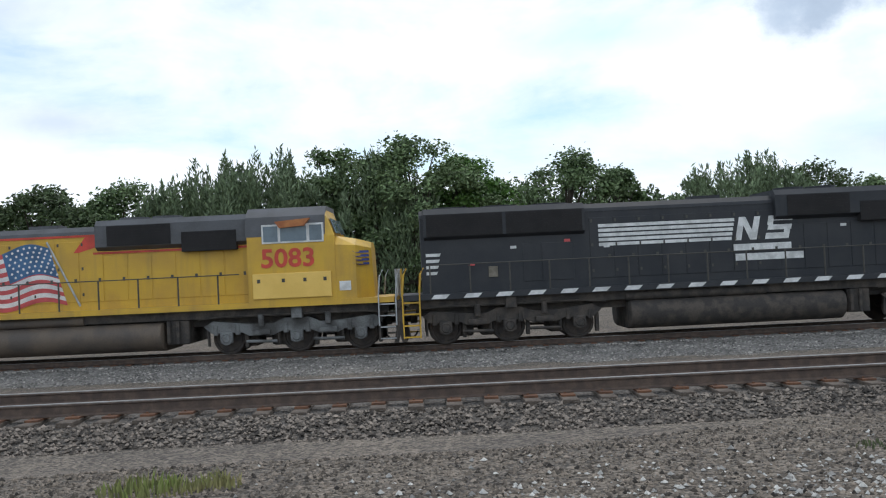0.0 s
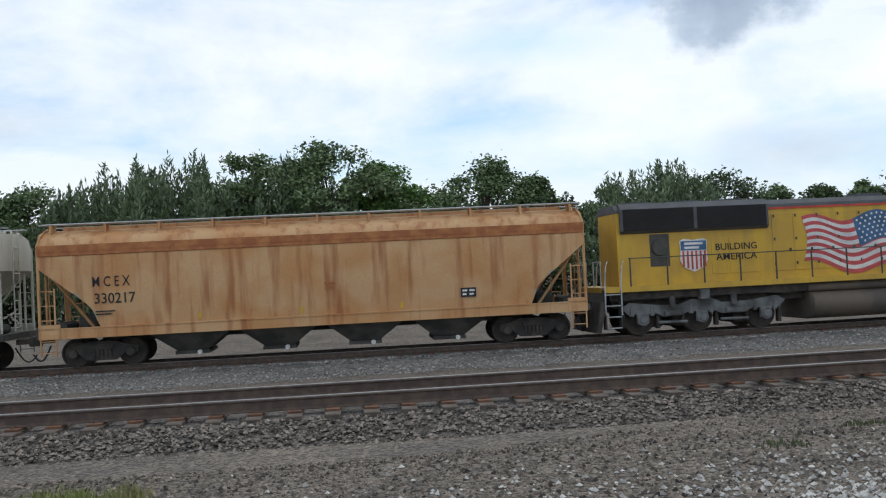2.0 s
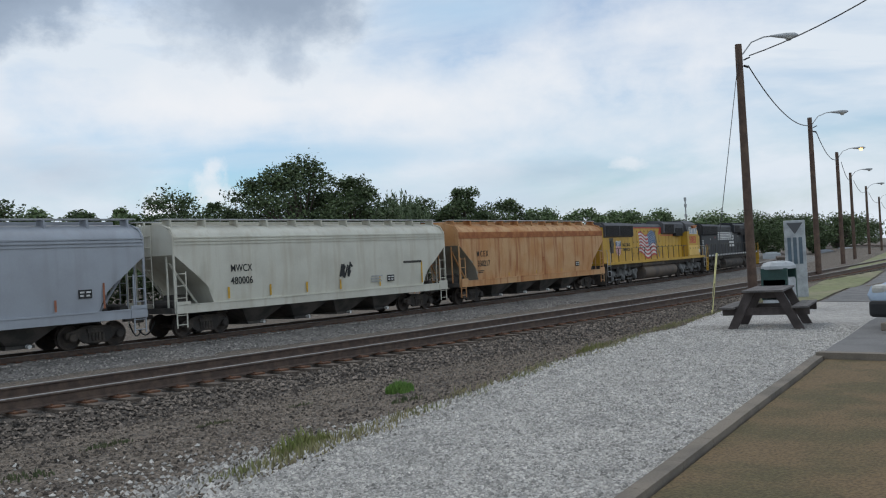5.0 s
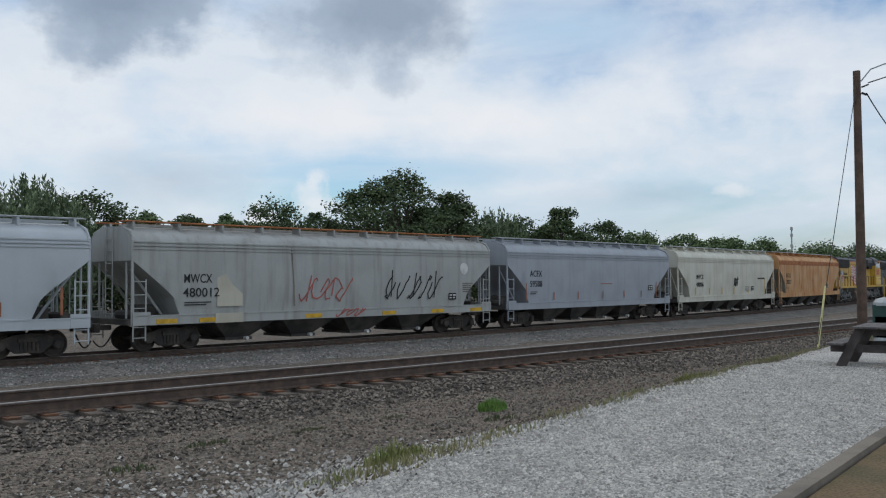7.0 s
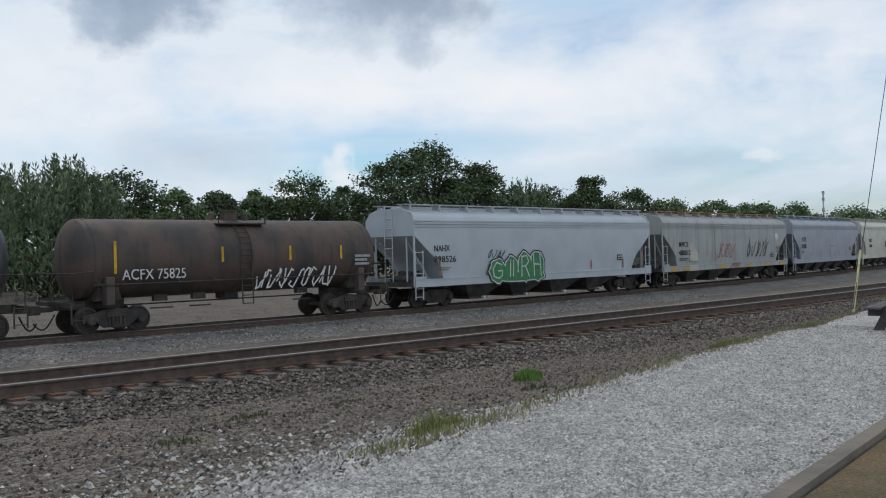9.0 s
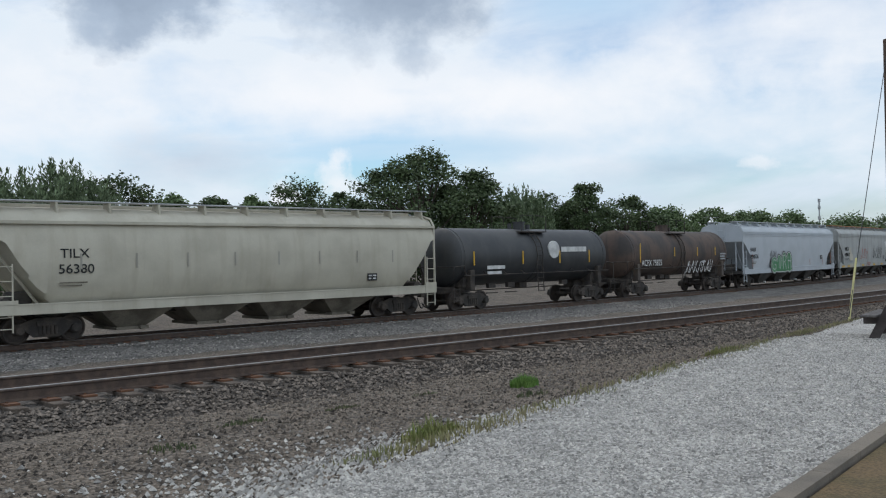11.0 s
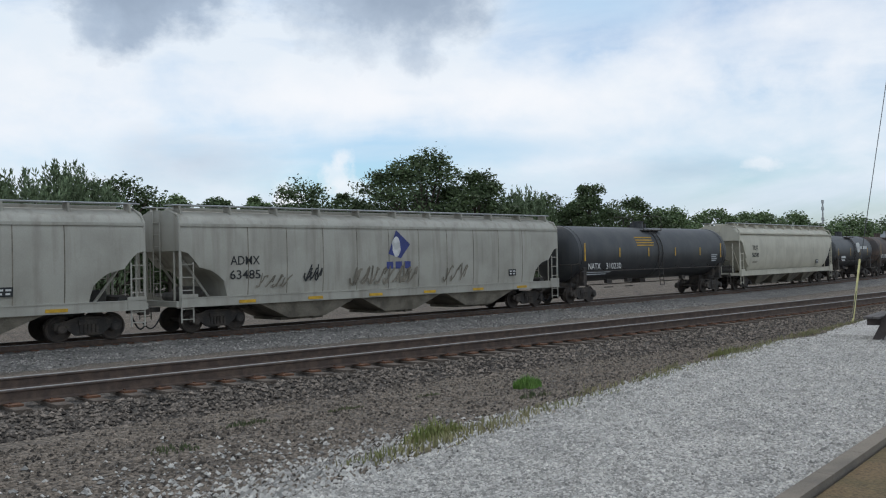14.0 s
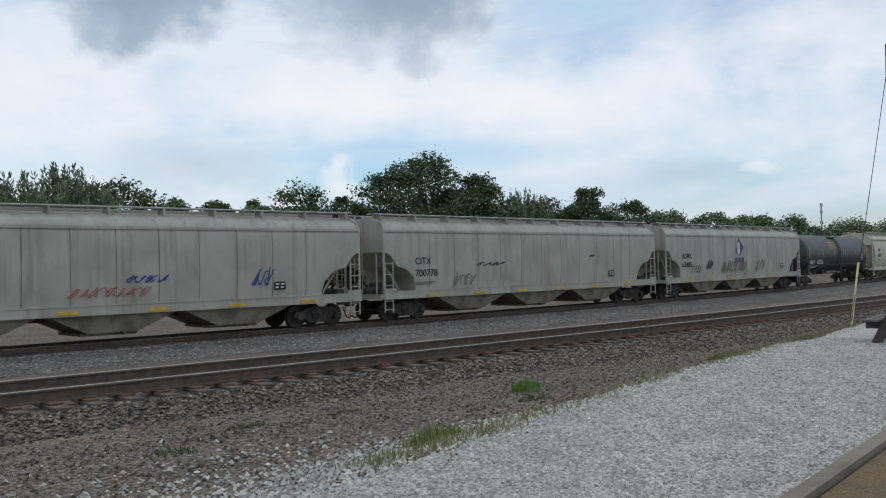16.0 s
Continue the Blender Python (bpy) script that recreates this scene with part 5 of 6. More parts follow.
    loft(b, [[(9.2, -1.48, 1.68), (9.2, 1.48, 1.68), (9.2, 1.48, 3.45), (9.2, 1.1, 3.75), (9.2, -1.1, 3.75), (9.2, -1.48, 3.45)],
             [(9.9, -1.42, 1.68), (9.9, 1.42, 1.68), (9.9, 1.42, 3.4), (9.9, 1.0, 3.62), (9.9, -1.0, 3.62), (9.9, -1.42, 3.4)],
             [(10.42, -0.75, 1.68), (10.42, 0.75, 1.68), (10.36, 0.75, 3.3), (10.34, 0.5, 3.5), (10.34, -0.5, 3.5), (10.36, -0.75, 3.3)]])
    part("nose", b, body, c)
    for sy in (-1, 1):
        for x0, x1 in ((6.95, 7.42), (7.5, 8.35), (8.45, 8.85)):
            b = B()
            rbox(b, x0 - 0.06, x1 + 0.06, min(sy * 1.44, sy * 1.525), max(sy * 1.44, sy * 1.525), 3.56, 4.18, 0.015)
            f = part("window_frame", b, "mark_white" if body == "yellow" else "black", c)
            b = B()
            box(b, x0, x1, min(sy * 1.50, sy * 1.532), max(sy * 1.50, sy * 1.532), 3.62, 4.12)
            part("pane", b, "glass_dark", f)
        b = B()
        prism(b, [(7.35, 4.26), (8.5, 4.34), (8.3, 4.10), (7.5, 4.05)], min(sy * 1.5, sy * 1.68), max(sy * 1.5, sy * 1.68))
        part("window_awning", b, "rust" if body == "yellow" else "black", c, "faded red-brown sun awning" if body == "yellow" else "")
    for sy in (-1, 1):
        b = B()
        loft(b, [[(9.27, sy * 0.2, 3.82), (9.27, sy * 1.25, 3.82), (9.08, sy * 1.2, 4.32), (9.08, sy * 0.2, 4.32)], [(9.31, sy * 0.2, 3.82), (9.31, sy * 1.25, 3.82), (9.12, sy * 1.2, 4.32), (9.12, sy * 0.2, 4.32)]])
        part("windshield", b, "glass_dark", c)
    # fuel tank with rounded flanks, air reservoirs
    b = B()
    flank = [(0.85, 0.22), (1.12, 0.27), (1.32, 0.40), (1.43, 0.58), (1.46, 0.76), (1.43, 0.94), (1.34, 1.08), (1.2, 1.16)]
    loft(b, [[(x, y * k, 0.7 + (z - 0.7) * k) for y, z in flank] + [(x, -y * k, 0.7 + (z - 0.7) * k) for y, z in reversed(flank)] for x, k in ((-3.72, 0.93), (-3.66, 1.0), (3.46, 1.0), (3.52, 0.93))])
    part("fuel_tank", b, "tank_fuel" if body == "yellow" else "truck", c, smooth=True)
    b = B()
    tube(b, [(-3.8, -1.15, 1.33), (0.9, -1.15, 1.33)], 0.17, 12)
    tube(b, [(-3.8, 1.15, 1.33), (0.9, 1.15, 1.33)], 0.17, 12)
    part("air_reservoir", b, "tank_fuel" if body == "yellow" else "truck", c, smooth=True)
    # dark block and pipes added to close the gap where pale ground showed
    b = B()
    rbox(b, 3.6, 4.35, -1.25, 1.25, 0.42, 1.2, 0.05)
    tube(b, [(3.7, -1.3, 0.5), (3.7, -1.3, 1.2)], 0.07, 8)
    tube(b, [(4.0, -1.3, 0.45), (4.0, -1.3, 1.2)], 0.06, 8)
    part("gap_filler", b, "truck", c)
    for x in (-7.6, 7.9):
        b = B()
        rbox(b, x - 0.18, x + 0.18, -1.42, -1.2, 1.12, 1.5, 0.03)
        part("jacking_bracket", b, truck_mat, c)
    loco_truck(c, (-9.75, -7.65, -5.35), truck_mat)
    loco_truck(c, (5.55, 7.85, 9.95), truck_mat)
    # walkway handrails with stanchions
    for sy in (-1, 1):
        b = B()
        tube(b, [(-10.25, sy * 1.46, 2.62), (6.1, sy * 1.46, 2.62)], 0.02, 6)
        part("handrail", b, hand_mat, c)
        for k in range(13):
            x = -10.2 + k * 1.30
            b = B()
            tube(b, [(x, sy * 1.46, 1.66), (x, sy * 1.46, 2.63)], 0.028, 6)
            part("stanchion", b, hand_mat, c)
    for x in (-11.1, 10.62):
        for y in (-1.5, 1.22):
            steps(c, x, x + 0.5, y, "truck" if body == "yellow" else step_mat, step_mat)
    for d in (-1, 1):
        b = B()
        prism(b, [(d * 11.12, 1.5), (d * 11.25, 1.2), (d * 11.45, 0.18), (d * 11.3, 0.18), (d * 11.1, 1.0)], -1.45, 1.45)
        part("plough", b, "truck", c)
        b = B()
        tube(b, [(d * 11.15, -1.2, 1.65), (d * 11.15, -1.2, 2.55), (d * 11.15, -0.4, 2.55), (d * 11.15, -0.4, 1.65)], 0.025, 6)
        part("end_rail", b, step_mat, c)
        b = B()
        tube(b, [(d * 11.15, 1.2, 1.65), (d * 11.15, 1.2, 2.55), (d * 11.15, 0.4, 2.55), (d * 11.15, 0.4, 1.65)], 0.025, 6)
        part("end_rail", b, step_mat, c)
        coupler(c, d * 11.1, d)
    cars.append((c, s_mid))
    return c


HOOD = -1.004
up = locomotive("armour-yellow and grey locomotive with a waving flag mural", -12.3, "yellow", "loco_grey", "loco_truck", "handrail", "steel", "yellow")
for x0, x1 in ((-10.3, -0.2), (1.2, 6.3)):
    b = B()
    box(b, x0, x1, HOOD - 0.002, -0.97, 3.50 if x0 > 0 else 4.09, 3.57 if x0 > 0 else 4.16)
    part("red_stripe", b, "red", up)
b = B()
face(b, [(-0.2, HOOD - 0.003, 4.16), (-0.2, HOOD - 0.003, 4.09), (0.95, HOOD - 0.003, 4.09), (0.55, HOOD - 0.003, 3.58), (0.72, HOOD - 0.003, 3.58), (1.34, HOOD - 0.003, 3.75), (1.34, HOOD - 0.003, 4.16)])
part("red_flash", b, "red", up)
lettering("5083", 0.84, 7.72, -1.512, 2.80, "red", up, 1.72, "cab_number")
lettering("BUILDING", 0.33, -6.2, HOOD - 0.004, 2.76, "ink", up, 1.5)
lettering("AMERICA", 0.33, -6.2, HOOD - 0.004, 2.42, "ink", up, 1.5)
b = B()
rbox(b, 6.55, 9.1, -1.56, -1.49, 1.78, 2.60, 0.02)
p = part("battery_box", b, "yellow_light", up, "brighter yellow battery box")
for x in (6.7, 7.5, 8.2, 8.85):
    b = B()
    box(b, x, x + 0.1, -1.575, -1.56, 2.3, 2.42)
    part("latch", b, "handrail", p)
# shield
sh = [(-0.5, 0.45), (-0.35, 0.52), (0, 0.47), (0.35, 0.52), (0.5, 0.45), (0.47, 0.1), (0.5, -0.2), (0.38, -0.45), (0, -0.62), (-0.38, -0.45), (-0.5, -0.2), (-0.47, 0.1)]
b = B()
face(b, [(-7.75 + x * 1.0, HOOD - 0.004, 2.68 + z) for x, z in sh])
s = part("shield_emblem", b, "flag_white", up)
b = B()
box(b, -8.21, -7.29, HOOD - 0.012, HOOD - 0.006, 2.80, 3.12)
part("shield_top", b, "flag_blue", s)
for k in range(6):
    b = B()
    x = -8.16 + k * 0.155
    box(b, x, x + 0.07, HOOD - 0.012, HOOD - 0.006, 2.24 - 0.12 * (1 - abs(k - 2.5) / 2.5), 2.78)
    part("shield_stripe", b, "flag_red", s)
bars(s, -8.08, HOOD - 0.014, 2.99, 0.66, 2, "flag_white", 0.08, 0.06)
# flag mural: wavy stripes, canton and pole


def wave(u, v):
    x = -3.75 + 3.5 * u + 0.18 * math.sin(v * 3.0) * (1 - u) + 0.55 * v * u
    z = 3.80 - 0.35 * v * u - 1.55 * v + 0.16 * math.sin(u * 9.0 + 0.6) - 0.30 * v * math.sin(u * 3.1) * 0.5 - 0.1 * (1 - u)
    return x, z


fl = empty("mural", "", "")
fl.parent = up
for k in range(13):
    b = B()
    for i in range(28):
        u0, u1 = i / 28, (i + 1) / 28
        q = [wave(u0, k / 13), wave(u1, k / 13), wave(u1, (k + 1) / 13), wave(u0, (k + 1) / 13)]
        face(b, [(x, HOOD - 0.006, z) for x, z in q])
    part("flag_stripe", b, "flag_red" if k % 2 == 0 else "flag_white", fl)
b = B()
for i in range(10):
    u0, u1 = 0.55 + 0.45 * i / 10, 0.55 + 0.45 * (i + 1) / 10
    face(b, [(x, HOOD - 0.010, z) for x, z in (wave(u0, 0), wave(u1, 0), wave(u1, 0.52), wave(u0, 0.52))])
part("flag_canton", b, "flag_blue", fl)
b = B()
for r in range(6):
    for k in range(8):
        x, z = wave(0.585 + 0.055 * k + 0.025 * (r % 2), 0.06 + 0.08 * r)
        face(b, [(x + 0.045 * math.cos(a), HOOD - 0.014, z + 0.045 * math.sin(a)) for a in (0, 1.2566, 2.5133, 3.7699, 5.0265)])
tagged(part("flag_stars", b, "flag_white", fl), kind="stuff")
b = B()
tube(b, [(-0.32, HOOD - 0.02, 3.98), (0.72, HOOD - 0.02, 1.82)], 0.035, 6)
part("painted_pole", b, "steel", fl)
# blue wings on the nose, numberless white card, side equipment bay
b = B()
for k in range(4):
    z = 3.22 - k * 0.13
    face(b, [(9.80, -1.44, z), (10.30, -1.02 + 0.02 * k, z), (10.30, -1.02 + 0.02 * k, z - 0.075), (9.90 + 0.04 * k, -1.43, z - 0.075)])
part("wing_emblem", b, "logo_blue", up)
b = B()
box(b, 9.35, 9.72, -1.475, -1.455, 1.95, 2.25)
part("white_card", b, "mark_white", up)
b = B()
lathe_y(b, -8.95, 2.95, [(-1.06, 0.28), (-1.0, 0.30), (-0.97, 0.30)], 14)
box(b, -9.3, -8.6, -0.985, -0.97, 2.3, 3.4)
part("blower_bay", b, "handrail", up)

ns = locomotive("black locomotive with white speed-stripe emblem", 10.15, "black", "black", "truck", "handrail", "yellow", "black")
for k in range(5):
    b = B()
    box(b, -4.55, -0.1 + 0.03 * k, HOOD - 0.004, HOOD + 0.01, 3.00 + k * 0.155, 3.105 + k * 0.155)
    part("speed_stripe", b, "mark_white", ns)
b = B()
for dx in (0.0, 1.0):
    z0, z1, y = 2.98, 3.75, HOOD - 0.004
    x = 0.02 + dx
    if dx == 0.0:
        for q in ([(x, z0), (x + 0.2, z0), (x + 0.36, z1), (x + 0.16, z1)], [(x + 0.18, z1), (x + 0.38, z1), (x + 0.72, z0), (x + 0.5, z0)], [(x + 0.5, z0), (x + 0.72, z0), (x + 0.88, z1), (x + 0.68, z1)]):
            face(b, [(px, y, pz) for px, pz in q])
            y -= 0.001
    else:
        for q in ([(x, z0), (x + 0.8, z0), (x + 0.85, z0 + 0.2), (x + 0.05, z0 + 0.2)], [(x + 0.65, z0 + 0.2), (x + 0.85, z0 + 0.2), (x + 0.9, z0 + 0.46), (x + 0.7, z0 + 0.46)], [(x + 0.1, z0 + 0.3), (x + 0.9, z0 + 0.3), (x + 0.94, z0 + 0.47), (x + 0.14, z0 + 0.47)], [(x + 0.1, z0 + 0.47), (x + 0.3, z0 + 0.47), (x + 0.34, z1), (x + 0.16, z1)], [(x + 0.16, z1 - 0.17), (x + 0.96, z1 - 0.17), (x + 1.0, z1), (x + 0.2, z1)]):
            face(b, [(px, y, pz) for px, pz in q])
            y -= 0.001
part("block_emblem", b, "mark_white", ns)
bars(ns, -0.05, HOOD - 0.004, 2.62, 1.95, 1, "mark_white", 0.23, 0.1, "emblem_bar")
bars(ns, 0.0, HOOD - 0.004, 2.30, 2.3, 1, "mark_white", 0.23, 0.1, "emblem_bar")
for k in range(20):
    x = -10.2 + k * 1.05
    b = B()
    face(b, [(x, -1.504, 1.52), (x + 0.48, -1.504, 1.52), (x + 0.62, -1.504, 1.66), (x + 0.12, -1.504, 1.66)])
    part("sill_stripe", b, "mark_white", ns)
for k in range(4):
    b = B()
    face(b, [(-10.315, -0.9, 2.9 - k * 0.2), (-10.315, 0.9, 2.9 - k * 0.2), (-10.315, 0.9, 3.0 - k * 0.2), (-10.315, -0.9, 3.0 - k * 0.2)])
    face(b, [(-10.3, HOOD - 0.003, 2.9 - k * 0.2), (-9.85 - 0.04 * k, HOOD - 0.003, 2.9 - k * 0.2), (-9.8 - 0.04 * k, HOOD - 0.003, 3.0 - k * 0.2), (-10.3, HOOD - 0.003, 3.0 - k * 0.2)])
    part("end_stripe", b, "mark_white", ns)
for x, z, m in ((-7.5, 3.05, "mark_white"), (-8.9, 2.55, "flag_red"), (-5.7, 3.2, "flag_red"), (-4.4, 2.95, "mark_white"), (1.9, 3.8, "flag_red"), (3.6, 3.3, "mark_white")):
    b = B()
    box(b, x, x + 0.2, HOOD - 0.004, HOOD + 0.01, z, z + 0.09)
    part("decal", b, m, ns)
b = B()
rbox(b, -8.25, -7.95, -1.03, -0.97, 2.15, 2.5, 0.01)
part("brown_panel", b, "bay_dirty", ns)


# ---- trees ----
def tree(az, dist, top_el, width, kind, seed, base_z=-1.0, leaves=5200):
    """Trunk and limbs, with a crown of small leaf sprays in uneven clumps."""
    rng = np.random.RandomState(seed)
    x, y = dist * math.sin(radians(az)), dist * math.cos(radians(az))
    h = EYE + dist * math.tan(radians(top_el + (0.1 if kind == "leaf_grey" else 0.15))) - base_z
    width *= 1.3
    words = {"leaf": "broad green leafy tree behind the tracks", "leaf_dark": "dark green spreading tree behind the tracks", "leaf_grey": "spiky grey-green willow-like tree behind the tracks", "leaf_bright": "bright green tree behind the tracks"}
    t = empty("tree", words[kind], "tree", "trees behind the tracks")
    t.location = (x, y, base_z)
    b = B()
    lean = rng.normal(0, 0.03 * h, 2)
    tube(b, [(0, 0, -0.3), (lean[0] * 0.4, lean[1] * 0.4, h * 0.3), (lean[0], lean[1], h * 0.75)], [h * 0.022, h * 0.016, h * 0.006], 8)
    spiky = kind == "leaf_grey"
    clumps = []
    n = 64 if spiky else 52
    for i in range(n):
        a = rng.rand() * 6.28
        if spiky:   # upright plumes that end at uneven heights
            rr = math.sqrt(rng.rand())
            top = h * (0.60 + 0.42 * (1 - rr * rr * 0.6) * (0.7 + 0.3 * rng.rand()))
            cx, cy = width * 0.5 * rr * math.cos(a), width * 0.4 * rr * math.sin(a)
            tall = h * (0.12 + 0.08 * rng.rand())
            clumps.append((cx, cy, top - tall, width * (0.04 + 0.03 * rng.rand()), tall))
            if i % 2 == 0:
                clumps.append((cx * 1.05, cy, top - tall * 2.3, width * 0.12, tall * 1.2))
                clumps.append((cx * 0.9, cy, h * (0.15 + 0.3 * rng.rand()), width * 0.14, tall * 1.3))
        else:       # flat-bottomed pads of leaves, thick above and open below
            f = 0.20 + 0.80 * rng.rand() ** 0.8
            spread = width * 0.5 * math.sin(min(1.0, (1.06 - f) * 2.1) * 1.57) * (0.25 + 0.75 * math.sqrt(rng.rand()))
            cx, cy, cz = spread * math.cos(a) + lean[0] * f, spread * math.sin(a) * 0.8 + lean[1] * f, h * f * 0.93
            r = width * (0.08 + 0.08 * rng.rand())
            clumps.append((cx, cy, cz, r, r * (0.7 + 0.25 * rng.rand())))
        if i % 2 == 0:
            cx, cy, cz = clumps[-1][:3]
            zb = max(h * 0.12, cz * 0.5)
            tube(b, [(lean[0] * 0.5, lean[1] * 0.5, zb), ((cx + lean[0]) * 0.5, cy * 0.5, (zb + cz) * 0.52), (cx, cy, cz)], [h * 0.010, h * 0.007, h * 0.003], 5)
    part("trunk", b, "bark", t, smooth=True)
    per = leaves // len(clumps)
    vs = []
    for cx, cy, cz, r, tall in clumps:
        d = rng.normal(0, 1, (per, 3))
        d /= np.linalg.norm(d, axis=1)[:, None]
        if not spiky:
            d[:, 2] = np.where(d[:, 2] < -0.55, -d[:, 2] * 0.8, d[:, 2])
        k = rng.rand(per, 1) ** 0.5
        p = d * k * (r, r, tall)
        if spiky:   # a plume narrows towards its tip
            p[:, :2] *= np.clip(1.0 - p[:, 2:] / tall * 0.75, 0.12, 1.6)
        else:       # twigs that stand out of the pad
            out = rng.rand(per, 1) < 0.22
            p = np.where(out, p * (1.08 + 0.32 * rng.rand(per, 1)), p)
        p += (cx, cy, cz)
        s = (0.055 + 0.085 * rng.rand(per)) * (0.75 + dist / 190)
        u = rng.normal(0, 1, (per, 3))
        if spiky:
            u = u * 0.35 + d * (0.5, 0.5, 0) + (0, 0, 0.9)
        else:
            u = u * (1, 1, 0.55) - (0, 0, 0.15)
        u /= np.linalg.norm(u, axis=1)[:, None]
        w = np.cross(u, rng.normal(0, 1, (per, 3)))
        w /= np.linalg.norm(w, axis=1)[:, None] + 1e-6
        a2, b2 = u * s[:, None] * (1.8 if spiky else 1.25), w * s[:, None] * (0.45 if spiky else 0.7)
        vs.append(np.stack([p - a2, p + b2, p + a2, p - b2], 1).reshape(-1, 3))
    vs = np.concatenate(vs)
    me = bpy.data.meshes.new("crown")
    me.from_pydata(vs.tolist(), [], np.arange(len(vs)).reshape(-1, 4).tolist())
    part("crown", me, kind, t)
    return t


TREES = [  # bearing, distance, top elevation, crown width, kind
    (-28, 66, 5.6, 9, "leaf"), (-23.2, 66, 5.5, 7, "leaf_dark"), (-18.6, 70, 5.6, 7.5, "leaf"), (-15.0, 62, 6.3, 5, "leaf_grey"),
    (-12, 60, 7.7, 7, "leaf_grey"), (-9.0, 60, 8.0, 7, "leaf_grey"), (-6.4, 61, 7.6, 6.5, "leaf"), (-3.3, 60, 7.6, 6.5, "leaf_grey"), (-0.4, 60, 8.1, 7.5, "leaf"),
    (2.4, 61, 7.0, 5.5, "leaf_bright"), (8.4, 74, 6.5, 9, "leaf"), (11.8, 74, 5.5, 5, "leaf"), (15.7, 80, 4.6, 5, "leaf"), (18.8, 66, 6.2, 7.5, "leaf_grey"),
    (22.5, 74, 4.9, 8, "leaf_dark"), (25.3, 78, 3.9, 6, "leaf"), (28.3, 84, 3.7, 5, "leaf_dark"), (30.6, 86, 3.9, 4, "leaf"), (33.2, 88, 4.7, 8, "leaf_dark"), (36.0, 92, 4.0, 7, "leaf_dark"),
    (40.7, 88, 6.6, 10.5, "leaf_dark"), (43.6, 90, 5.2, 7.5, "leaf_dark"), (46.6, 100, 4.5, 6, "leaf_grey"), (48.2, 112, 3.6, 9, "leaf_dark"), (50.6, 110, 4.3, 7, "leaf_dark"), (53.0, 116, 3.5, 9, "leaf_dark"), (55.4, 124, 2.7, 9, "leaf"),
    (58.0, 132, 2.4, 9, "leaf"), (60.3, 140, 2.2, 9, "leaf"), (62.6, 150, 1.9, 10, "leaf"), (65.0, 165, 1.6, 12, "leaf"), (67.4, 185, 1.5, 13, "leaf_dark"), (69.8, 210, 1.2, 15, "leaf_dark"), (72.2, 240, 1.0, 17, "leaf_dark"),
]
for i, (az, dist, el, wd, kind) in enumerate(TREES):
    tree(az, dist, el, wd, kind, 100 + i, leaves=14000 if el > 5 else 8500)


def hedge(name, spots, leaves, mat, label, seed):
    """Low brush at the wood's foot, as one mass of leaf sprays."""
    rng = np.random.RandomState(seed)
    vs = []
    for az, dist, h, wd in spots:
        x, y = dist * math.sin(radians(az)), dist * math.cos(radians(az))
        d = rng.normal(0, 1, (leaves, 3))
        d /= np.linalg.norm(d, axis=1)[:, None]
        r = rng.rand(leaves, 3)
        p = np.stack([x + d[:, 0] * wd * 0.5 * (0.6 + 0.4 * r[:, 0]), y + d[:, 1] * 2.0, -1.0 + h * 0.5 + d[:, 2] * h * 0.52 * (0.7 + 0.35 * r[:, 1])], 1)
        u, w = rng.normal(0, 1, (leaves, 3)), rng.normal(0, 1, (leaves, 3))
        s = (0.08 + 0.10 * r[:, 2:] + dist * 0.0005)
        u, w = u / np.linalg.norm(u, axis=1)[:, None] * s * 1.3, w / np.linalg.norm(w, axis=1)[:, None] * s * 0.8
        vs.append(np.stack([p - u, p + w, p + u, p - w], 1).reshape(-1, 3))
    vs = np.concatenate(vs)
    me = bpy.data.meshes.new(name)
    me.from_pydata(vs.tolist(), [], np.arange(len(vs)).reshape(-1, 4).tolist())
    return tagged(part(name, me, mat), label, "bushes", kind="stuff")


spots = []
for k in range(86):
    az = -34 + 1.25 * k
    near = min(TREES, key=lambda q: abs(q[0] - az))
    d = near[1] + 5 + (k * 7) % 6
    el = min(5.0, near[2] * (0.62 + 0.035 * (k * 13 % 7)))
    spots.append((az, d, EYE + d * math.tan(radians(el)) + 1.0, 0.032 * d + 2.2))
hedge("brush", spots, 1800, "leaf_dark", "dark green brush at the foot of the trees", 6)
spots = [(55 + 1.0 * k, 190 + 14 * k, 4.6 + (k * 5 % 4) * 0.5 + 0.18 * k, 11 + k * 0.6) for k in range(24)]
hedge("far_wood", spots, 1400, "leaf_dark", "distant wood along the curve of the line", 7)


